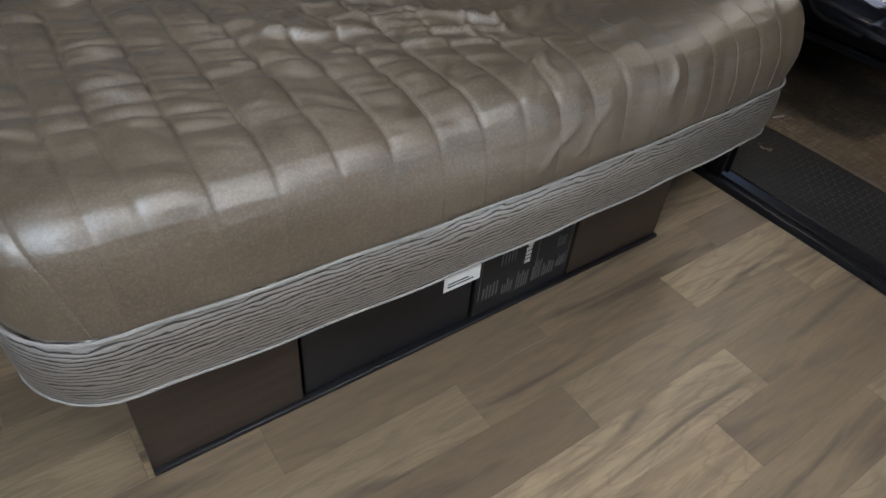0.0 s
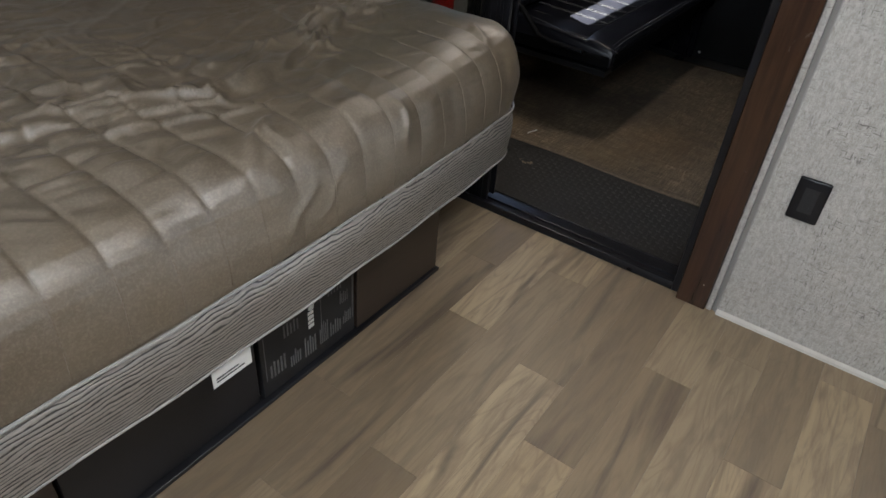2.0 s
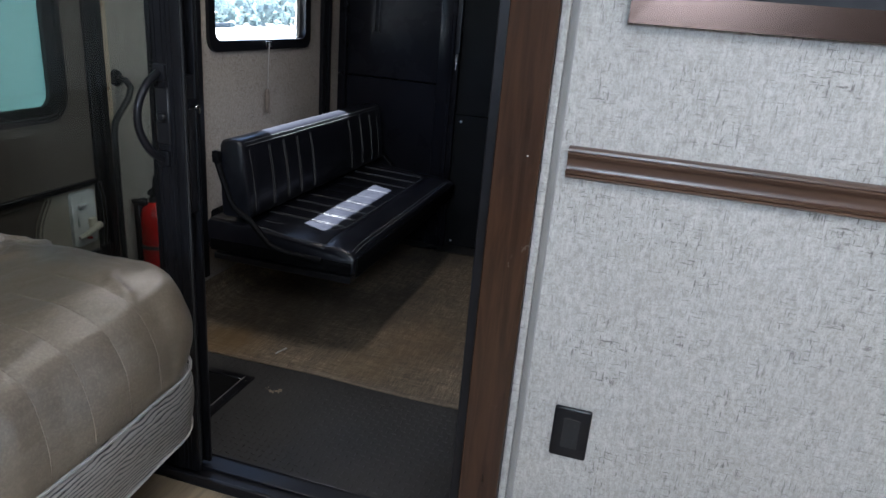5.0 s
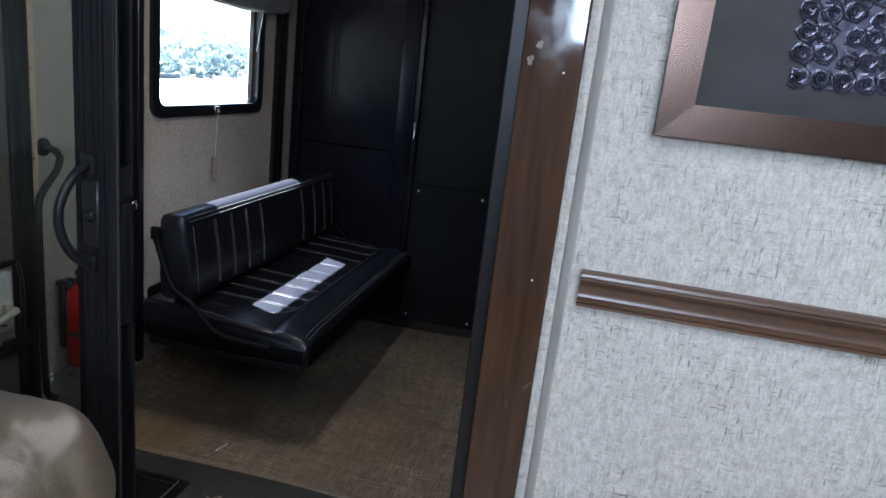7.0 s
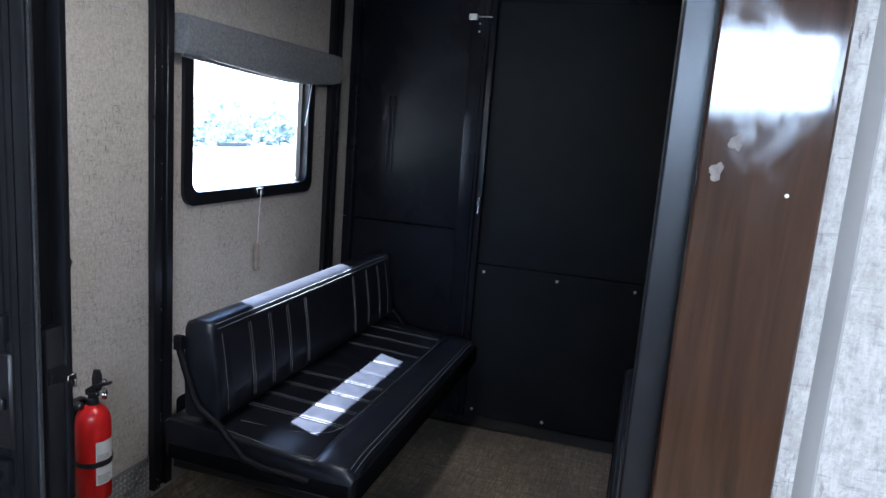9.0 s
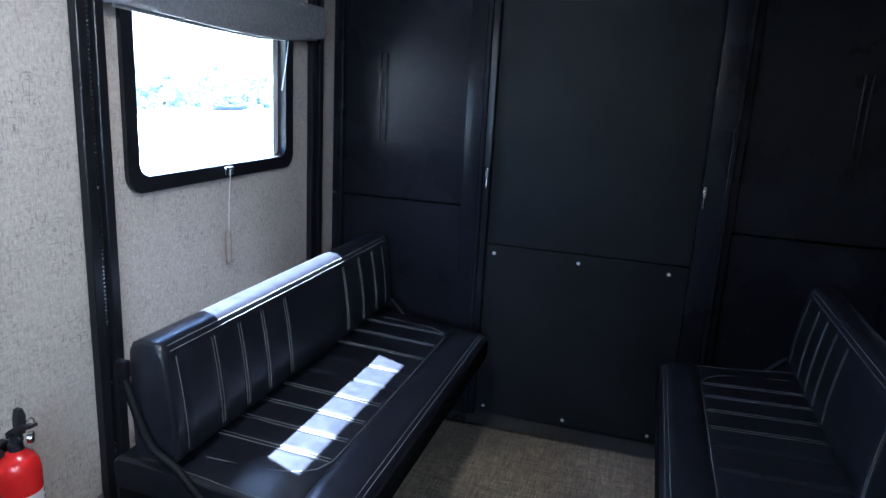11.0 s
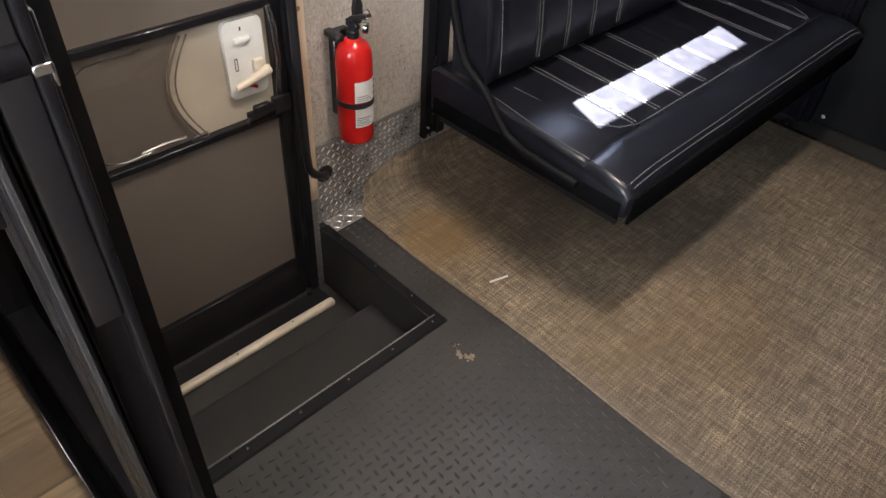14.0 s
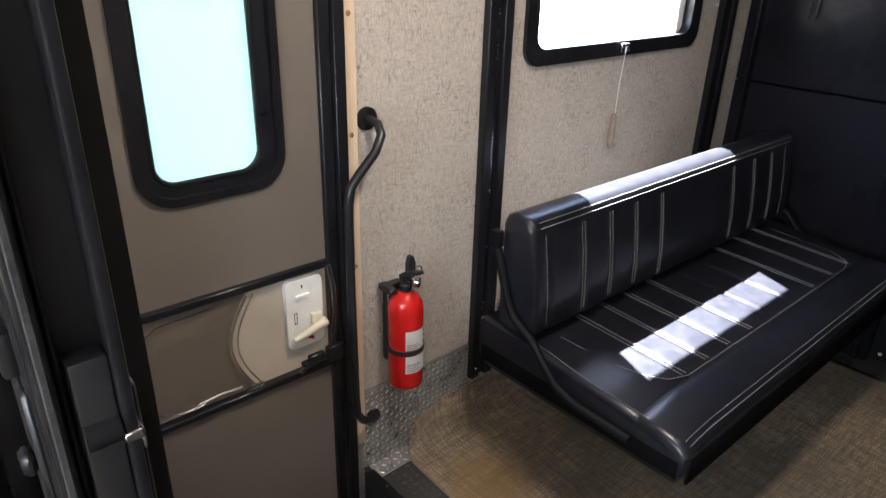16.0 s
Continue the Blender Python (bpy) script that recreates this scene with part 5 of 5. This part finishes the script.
part("strap", ring(bmesh.new(), [(EC[0] + 0.0565 * math.cos(a * math.tau / 32), EC[1] + 0.0565 * math.sin(a * math.tau / 32)) for a in range(32)], [(EC[0] + 0.054 * math.cos(a * math.tau / 32), EC[1] + 0.054 * math.sin(a * math.tau / 32)) for a in range(32)], 2, 0.138, 0.154), BLACK_RUBBER, ext, "black rubber strap")
bm = bmesh.new()
arc_a = [radians(-128 + 9.5 * k) for k in range(11)]
for z0, z1 in ((0.076, 0.136), (0.156, 0.222)):
    lo = [bm.verts.new((EC[0] + 0.0542 * math.cos(a), EC[1] + 0.0542 * math.sin(a), z0)) for a in arc_a]
    hi = [bm.verts.new((EC[0] + 0.0542 * math.cos(a), EC[1] + 0.0542 * math.sin(a), z1)) for a in arc_a]
    for k in range(10):
        bm.faces.new((lo[k], lo[k + 1], hi[k + 1], hi[k]))
lab = part("label", bm, LABEL, ext, "white instruction label", 180)
def curved_bar(a0, a1, z0, z1):
    b = bmesh.new()
    n = max(2, int(abs(a1 - a0) / 5))
    A = [radians(a0 + (a1 - a0) * k / n) for k in range(n + 1)]
    lo = [b.verts.new((EC[0] + 0.0546 * math.cos(a), EC[1] + 0.0546 * math.sin(a), z0)) for a in A]
    hi = [b.verts.new((EC[0] + 0.0546 * math.cos(a), EC[1] + 0.0546 * math.sin(a), z1)) for a in A]
    for k in range(n):
        b.faces.new((lo[k], lo[k + 1], hi[k + 1], hi[k]))
    return b
for k in range(9):
    z = 0.082 + 0.006 * k if k < 5 else 0.130 + 0.0065 * (k - 1)
    part("print_line", curved_bar(-124, -70 - 6 * (k % 3), z, z + 0.0022), PRINT_GREY, lab, smooth=180)
for z in (0.165, 0.185, 0.205):
    part("pictogram", curved_bar(-58, -40, z, z + 0.013), INK, lab, smooth=180)
under(ext)

# ---- garage floor things ----
# diamond lugs of the floor in front of the rug
bm = bmesh.new()
sp = []
px = 0.0275
for i in range(38):
    for j in range(72):
        x, y = 1.905 + px * i, YO + 0.02 + px * j
        if x > 2.93 or (WELL_X0 - 0.02 < x < WELL_X1 + 0.035 and y > WELL_Y0 - 0.035):
            continue
        sp.append((x, y, radians(82 if (i + j) % 2 else -8)))
for j in range(19):
    for i in range(5):
        x, y = 2.80 + px * i, WELL_Y0 + px * j
        sp.append((x, y, radians(82 if (i + j) % 2 else -8)))
lugs(bm, sp, 0.0112, 0.0037, 0.0024, lambda u, v, w: (u, v, FLOOR_G + w))
tagged(part("floor_pattern", bm, DIAMOND_LUG, gf, "raised diamond-pattern lugs"), kind="stuff")

rr = random.Random(8)
bm = bmesh.new()
for k in range(26):
    t = k / 25
    x, y = 2.700 + 0.012 * math.sin(9 * t) + rr.uniform(-0.008, 0.008), 1.175 + 0.07 * t + rr.uniform(-0.004, 0.004)
    r = rr.uniform(0.003, 0.008) * (1.3 - t)
    vs = [bm.verts.new((x + r * rr.uniform(0.6, 1.3) * math.cos(a), y + r * rr.uniform(0.6, 1.3) * math.sin(a), FLOOR_G + 0.0019)) for a in (0, 1.2, 2.4, 3.6, 4.8)]
    bm.faces.new(vs)
part("scuff_mark", bm, SCUFF, gf, "worn pale scuff in the vinyl")

# woven rug with an edge curling up the wall
rug = thing("rug", (3.78, 0.6, FLOOR_G), "brown woven rug, stained, bench shade painted in, curling up at the wall", "rug")
bm = bmesh.new()
RX0, RX1 = 2.878, 4.655
us = [i / 60 for i in range(61)]
span = [(YO + 0.02 + (YW - 0.125 - YO - 0.02) * k / 50, FLOOR_G + 0.007) for k in range(51)]
for k in range(1, 13):
    a = k / 12 * radians(80)
    span.append((YW - 0.125 + 0.105 * math.sin(a), FLOOR_G + 0.007 + 0.105 * (1 - math.cos(a))))
span.append((YW - 0.016, FLOOR_G + 0.135))
rows = []
for u in us:
    row = []
    for j, (y, z) in enumerate(span):
        x = RX0 + (RX1 - RX0) * u
        if u < 0.1:
            x += 0.006 * math.sin(7 * y) * (1 - u / 0.1)
        w = smoothstep(50, 64, j)
        if u < 0.05:
            x += 0.05 * w * w * (1 - u / 0.05)
        zz = z + 0.0015 * noise.noise(Vector((x * 5, y * 5, 1))) - w * 0.06 * max(0.0, 0.10 - u) / 0.10
        row.append(bm.verts.new((x, y, zz)))
    rows.append(row)
for p, q in zip(rows, rows[1:]):
    for k in range(len(p) - 1):
        bm.faces.new((p[k], q[k], q[k + 1], p[k + 1]))
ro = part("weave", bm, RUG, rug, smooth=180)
so = ro.modifiers.new("thick", 'SOLIDIFY')
so.thickness, so.offset = 0.006, -1
edge_pts = [tuple(v) for v in [(RX0 - 0.001 + 0.006 * math.sin(7 * y) + 0.05 * smoothstep(50, 64, j) ** 2, y, z - smoothstep(50, 64, j) * 0.06 - 0.002) for j, (y, z) in enumerate(span)]]
part("bound_edge", tube(bmesh.new(), edge_pts, 0.0045, 6), stained("rug_binding", (0.20, 0.155, 0.105), 0.8, 0, 60, 0.3, 0.4, 300), rug, "stitched tan binding")
under(rug)

clip_ob = solo("cable_clip", tube(bmesh.new(), [(2.965, 1.345, FLOOR_G + 0.010), (2.985, 1.338, FLOOR_G + 0.012), (3.010, 1.331, FLOOR_G + 0.011), (3.028, 1.327, FLOOR_G + 0.0105)], 0.0032, 6), LABEL, "small white plastic clip lying on the rug", "debris")
paper = solo("plastic_scrap", prism(bmesh.new(), [(4.60, 1.185), (4.66, 1.20), (4.72, 1.17), (4.70, 1.12), (4.63, 1.135)], 2, FLOOR_G + 0.0005, FLOOR_G + 0.006), STEEL, "crumpled shiny scrap by the ramp door", "debris")

# ---- garage benches ----
def bench(name):
    ob = thing(name, (3.81, 1.45, FLOOR_G), "black leather fold-out bench with grey contrast stitching", "bench", "garage benches")
    X0, X1 = 3.045, 4.585
    # seat cushion, front face slightly raked, with channels
    bm = bmesh.new()
    n = 150
    rows = []
    chan = (3.285, 3.405, 3.53, 3.665, 3.80, 3.95, 4.11, 4.265, 4.41)
    prof = [(1.73, 0.09), (1.73, 0.222), (1.715, 0.234), (1.60, 0.2305), (1.50, 0.2270), (1.38, 0.2225), (1.27, 0.2175), (1.175, 0.2130), (1.166, 0.2075), (1.157, 0.2130), (1.13, 0.2135), (1.10, 0.2110), (1.07, 0.2060), (1.045, 0.1990), (1.028, 0.190), (1.018, 0.178), (1.0145, 0.165), (1.018, 0.11), (1.026, 0.090), (1.05, 0.085)]

    def seat_z(y):
        return 0.2140 + (y - 1.175) * 0.0413

    def drop(x, y):
        """The cushion slumps towards its ends."""
        e = min(x - X0, X1 - x)
        return 0.020 * max(0.0, 1 - e / 0.17) ** 2 * smoothstep(1.52, 1.28, y)

    for i in range(n + 1):
        x = X0 + (X1 - X0) * i / n
        e = min(x - X0, X1 - x)
        tuck = 0.007 * max(0.0, 1 - e / 0.012) ** 2
        line = []
        for y, z in prof:
            dz = 0.0
            if 1.16 < y < 1.62 and z > 0.2:
                dz = -0.006 * max(math.exp(-((x - c) / 0.007) ** 2) for c in chan) + 0.003 * noise.noise(Vector((x * 9, y * 9, 1)))
            if 1.03 < y < 1.16 and z > 0.18:
                dz = 0.0035 * noise.noise(Vector((x * 6, y * 9, 4)))
            yy = y + tuck * (1 if y < 1.3 else -1) * (1 if z < 0.2 or y < 1.1 else 0)
            line.append(bm.verts.new((x, yy, z + dz - tuck * (1 if z > 0.1 else -1) - (drop(x, y) if z > 0.17 else 0.0))))
        rows.append(line)
    for p, q in zip(rows, rows[1:]):
        for k in range(len(p)):
            bm.faces.new((p[k], p[(k + 1) % len(p)], q[(k + 1) % len(p)], q[k]))
    bm.faces.new(rows[0])
    bm.faces.new(rows[-1][::-1])
    bmesh.ops.recalc_face_normals(bm, faces=bm.faces[:])
    seat = part("seat", bm, LEATHER, ob, smooth=50)
    # backrest leaning to the wall
    bm = bmesh.new()
    rows = []
    bprof = [(1.518, 0.262), (1.508, 0.276), (1.511, 0.36), (1.524, 0.46), (1.536, 0.53), (1.543, 0.570), (1.555, 0.590), (1.575, 0.598), (1.618, 0.598), (1.642, 0.590), (1.654, 0.568), (1.655, 0.36), (1.650, 0.270), (1.638, 0.262)]
    bch = (3.095, 3.25, 3.380, 3.508, 3.650, 4.114, 4.271, 4.413, 4.53)
    for i in range(n + 1):
        x = 3.038 + (4.60 - 3.038) * i / n
        e = min(x - 3.038, 4.60 - x)
        tuck = 0.009 * max(0.0, 1 - e / 0.014) ** 2
        line = []
        for k, (y, z) in enumerate(bprof):
            dy = 0.0
            if k < 5:
                dy = 0.007 * max(math.exp(-((x - c) / 0.008) ** 2) for c in bch) + 0.003 * noise.noise(Vector((x * 8, z * 8, 3)))
            line.append(bm.verts.new((x, y + dy + (tuck if k < 8 else -tuck), z - (tuck if z > 0.4 else 0))))
        rows.append(line)
    for p, q in zip(rows, rows[1:]):
        for k in range(len(p)):
            bm.faces.new((p[k], p[(k + 1) % len(p)], q[(k + 1) % len(p)], q[k]))
    bm.faces.new(rows[0])
    bm.faces.new(rows[-1][::-1])
    bmesh.ops.recalc_face_normals(bm, faces=bm.faces[:])
    back = part("backrest", bm, LEATHER, ob, smooth=50)

    def stitch(parent, pts, r=0.0015, dash=0.009):
        """A row of short threads along a line."""
        b = bmesh.new()
        P = [Vector(p) for p in pts]
        if parent is seat:
            fine = []
            for a, c in zip(P, P[1:]):
                m = max(1, int((c - a).length / 0.02))
                fine += [a.lerp(c, k / m) for k in range(m)]
            P = [Vector((p.x, p.y, p.z - drop(p.x, p.y))) for p in fine + [P[-1]]]
        for a, c in zip(P, P[1:]):
            d = c - a
            m = max(1, int(d.length / dash))
            for k in range(m):
                tube(b, [a + d * (k + 0.12) / m, a + d * (k + 0.88) / m], r, 4)
        part("stitching", b, STITCH, parent, "pale grey contrast stitching", None)

    for c in chan:
        if 3.7 < c < 4.0:
            continue
        for o in (-0.008, 0.008):
            stitch(seat, [(c + o, 1.55, seat_z(1.55)), (c + o, 1.178, seat_z(1.178))])
    border = [(3.15, 1.50), (3.165, 1.33), (3.19, 1.24), (3.23, 1.19), (3.29, 1.168), (3.8, 1.166), (4.36, 1.166), (4.43, 1.19), (4.47, 1.26), (4.48, 1.50)]
    stitch(seat, [(x, y, seat_z(y)) for x, y in border])
    for dy, z in ((1.0285, 0.1915), (1.042, 0.1985)):
        stitch(seat, [(3.075, dy, z), (3.8, dy, z), (4.555, dy, z)])
    stitch(seat, [(3.064, 1.05, 0.2015), (3.064, 1.12, 0.2125), (3.064, 1.56, seat_z(1.56))])
    for c in bch:
        for o in (-0.0065, 0.0065):
            if c in (3.095, 4.53) and o > 0:
                continue
            stitch(back, [(c + o, 1.508, 0.285), (c + o, 1.5115, 0.36), (c + o, 1.524, 0.46), (c + o, 1.540, 0.552)])
    stitch(back, [(3.07, 1.5425, 0.572), (3.8, 1.5425, 0.572), (4.57, 1.5425, 0.572)])
    stitch(back, [(3.07, 1.5515, 0.586), (3.8, 1.5515, 0.586), (4.57, 1.5515, 0.586)])
    # added black strips paint the shade on the seat's unlit front and end
    part("front_apron", boxed((X0 + 0.012, 1.0105, 0.078), (X1 - 0.012, 1.019, 0.160), 0.003, 2), MATTE_BLACK, ob, "matte black strip painting shade on the seat front")
    part("end_apron", boxed((X0 - 0.002, 1.035, 0.088), (X0 + 0.004, 1.715, 0.140), 0.002, 2), MATTE_BLACK, ob, "matte black strip painting shade on the seat end")
    # steel underframe, hinge arms and legs
    part("underframe", boxed((3.10, 1.06, 0.02), (4.54, 1.74, 0.052), 0.004), BLACK_SATIN, ob)
    part("wall_rail", boxed((3.30, 1.70, 0.06), (4.60, YW - 0.0302, 0.180), 0.018, 3), MATTE_BLACK, ob, "padded black rear support")
    for x in (3.022, 4.612):
        arm = tube(bmesh.new(), [(x, 1.668, 0.53), (x, 1.655, 0.50), (x, 1.60, 0.345), (x, 1.575, 0.305), (x, 1.50, 0.262), (x, 1.455, 0.215), (x, 1.405, 0.165), (x, 1.335, 0.146), (x, 1.16, 0.139)], 0.0125, 10)
        box(arm, (x - 0.012, 1.640, 0.495), (x + 0.012, 1.672, 0.545), 0.004, 2)
        part("hinge_arm", arm, ARM_BLACK, ob, "black bent steel hinge arm")
    part("back_support", boxed((3.12, 1.56, 0.20), (4.54, 1.635, 0.30), 0.006, 2), MATTE_BLACK, ob)
    part("brace", tube(bmesh.new(), [(3.16, 1.12, 0.012), (3.8, 1.12, 0.008), (4.46, 1.12, 0.012)], 0.010, 8), BLACK_SATIN, ob)
    under(ob)
    return ob


bench_a = bench("bench")
bench_b = copy_thing(bench_a, pose(3.82, 2 * 0.632 - 1.45, FLOOR_G, 0, 0, 180))

# ---- rear of the garage ----
ramp = thing("ramp_door", (4.81, 0.63, FLOOR_G), "charcoal ramp door with a riveted kick panel", "ramp door", kind="structure")
part("upper_panel", boxed((4.80, 0.165, 0.565), (4.828, 1.10, 1.95), 0.002), RAMP_PANEL, ramp)
part("kick_panel", boxed((4.795, 0.165, FLOOR_G + 0.01), (4.828, 1.10, 0.562), 0.002), RAMP_PANEL, ramp)
for y in (1.06, 0.655, 0.25):
    for z in (0.52, -0.285):
        part("screw", lathe(bmesh.new(), [(0.009, 0), (0.006, 0.004)], (0, 0), 10), SCREW, ramp, "bright screw head").matrix_basis = pose(4.7945, y, z, 0, -90, 0)
under(ramp)
for y0, y1 in ((1.10, 1.235), (0.02, 0.165)):
    post = thing("ramp_post", (4.79, (y0 + y1) / 2, FLOOR_G), "glossy black ramp door post with latch hardware", "door post", "ramp posts", "structure")
    bm = boxed((4.76, y0, FLOOR_G), (4.829, y1, 1.99), 0.006, 2)
    box(bm, (4.745, y0 + 0.03, FLOOR_G), (4.762, y0 + 0.055, 1.99), 0.004)
    part("post", bm, DARK_PANEL, post)
    yl = y0 + 0.012 if y0 > 0.5 else y1 - 0.012
    hw = boxed((4.742, yl - 0.008, 0.885), (4.760, yl + 0.008, 0.935), 0.003)
    tube(hw, [(4.746, yl, 0.885), (4.744, yl, 0.84)], 0.003, 6)
    part("hasp", hw, STEEL, post, "bright steel hasp")
    yt = 1.205 if y0 > 0.5 else 0.06
    part("top_catch", boxed((4.738, yt - 0.004, 1.845), (4.7595, yt + 0.040, 1.875), 0.003), WHITE_PLASTIC, post, "white top catch")
    part("catch_bar", boxed((4.742, yt - 0.085, 1.857), (4.7455, yt - 0.004, 1.866), 0.001), STEEL, post, "thin steel catch bar")
    for zs in (1.828, 1.789):
        part("screw", lathe(bmesh.new(), [(0.006, 0), (0.004, 0.003)], (0, 0), 8), SCREW, post, "bright screw head").matrix_basis = pose(4.7594, yt - 0.016, zs, 0, -90, 0)
    under(post)
for y0, y1, s in ((1.235, YW - 0.001, 1), (YO + 0.001, 0.02, -1)):
    cab = thing("rear_panel", (4.80, (y0 + y1) / 2, FLOOR_G), "glossy black panel beside the ramp door", "wall panel", "rear panels", "structure")
    part("lower_leaf", boxed((4.785, y0, FLOOR_G), (4.829, y1, 0.735), 0.003), DARK_PANEL, cab)
    part("upper_leaf", boxed((4.785, y0, 0.742), (4.829, y1, 1.99), 0.003), DARK_PANEL, cab)
    ym = y1 - 0.06 if s > 0 else y0 + 0.06
    part("return_edge", boxed((4.74, ym - 0.012, FLOOR_G), (4.785, ym + 0.012, 1.99), 0.004, 2), DARK_PANEL, cab)
    yh = 1.655 if s > 0 else -0.39
    for dy in (-0.014, 0.014):
        part("pull_rod", tube(bmesh.new(), [(4.783, yh + dy, 1.02), (4.772, yh + dy, 1.03), (4.770, yh + dy, 1.225), (4.772, yh + dy, 1.42), (4.783, yh + dy, 1.43)], 0.0042, 8), BLACK_METAL, cab, "slim glossy pull rod")
    under(cab)

# ---- outside ----
solo("ground", boxed((-600, -600, -1.30), (600, 600, -1.25)), GROUND, "pale sunlit gravel yard", "ground", "structure", None)
solo("concrete_barrier", boxed((44.0, 30.5, -1.25), (47.4, 30.9, -0.93), 0.05), stained("weathered_concrete", (0.10, 0.11, 0.115), 0.9, 0.0, 3, 0.2, 0.3, 30), "low grey concrete barrier in the gravel yard", "barrier")
rr = random.Random(4)
ico = bmesh.new()
bmesh.ops.create_icosphere(ico, subdivisions=1, radius=1.0)
ico_v, ico_f = [v.co.copy() for v in ico.verts], [[v.index for v in f.verts] for f in ico.faces]
ico.free()
wood_v, wood_f = [], []
for k in range(9000):
    x, y = rr.uniform(-15, 125), rr.uniform(31, 38)
    top = 2.3 + 1.5 * noise.noise(Vector((x * 0.22, 1.0, 2.0))) + 0.018 * max(0.0, x)
    z, r = -1.25 + rr.random() ** 0.8 * top, rr.uniform(0.12, 0.36)
    spin = Euler((rr.random() * 6, rr.random() * 6, rr.random() * 6)).to_matrix()
    first = len(wood_v)
    for v in ico_v:
        wood_v.append(tuple(Vector((x, y, z)) + spin @ (v * r * rr.uniform(0.6, 1.3))))
    wood_f += [[i + first for i in f] for f in ico_f]
me = bpy.data.meshes.new("far_woods")
me.from_pydata(wood_v, [], wood_f)
me.materials.append(HAZED_LEAF)
tagged(new("far_woods", me), "line of far trees with haze painted into the leaves", "trees", kind="stuff")

# ---- bedroom planks, row by row along the room ----
PLANK_W = 0.1255
rr = random.Random(12)
known = {0: (0.885, 1.531), 1: (0.610, 1.281), 2: (0.809, 1.617), 3: (0.46, 1.230), 4: (0.32, 1.034), 5: (0.65, 1.425), 6: (0.87, 1.603), 7: (0.52, 1.268), 8: (0.86, 1.672)}
meshes = {}


def plank_mesh(length, width):
    key = (round(length, 3), round(width, 3))
    if key not in meshes:
        me = bpy.data.meshes.new("plank")
        bm = boxed((0.0001, 0.0001, -0.004), (length - 0.0001, width - 0.0001, 0.0), 0.0004)
        bm.to_mesh(me)
        bm.free()
        me.materials.append(PLANK)
        meshes[key] = me
    return meshes[key]


for row in range(-15, 17):
    y1 = 0.8085 - PLANK_W * row
    cuts = list(known.get(row, ()))
    if not cuts:
        cuts = [rr.uniform(0.5, 1.2)]
    while cuts[0] > -1.2:
        cuts.insert(0, round(cuts[0] - rr.choice((0.62, 0.68, 0.74, 0.8)), 3))
    cuts[0] = -1.2
    if len(cuts) > 2 and cuts[1] - cuts[0] < 0.02:
        cuts.pop(1)
    while cuts[-1] < 1.76:
        cuts.append(round(cuts[-1] + rr.choice((0.62, 0.68, 0.74, 0.8)), 3))
    cuts[-1] = 1.774
    if y1 - PLANK_W < -1.25:
        break
    for a, b in zip(cuts, cuts[1:]):
        ob = new("plank", plank_mesh(b - a, PLANK_W))
        ob.location = (a, y1 - PLANK_W, 0.0)
        ob.parent = bf
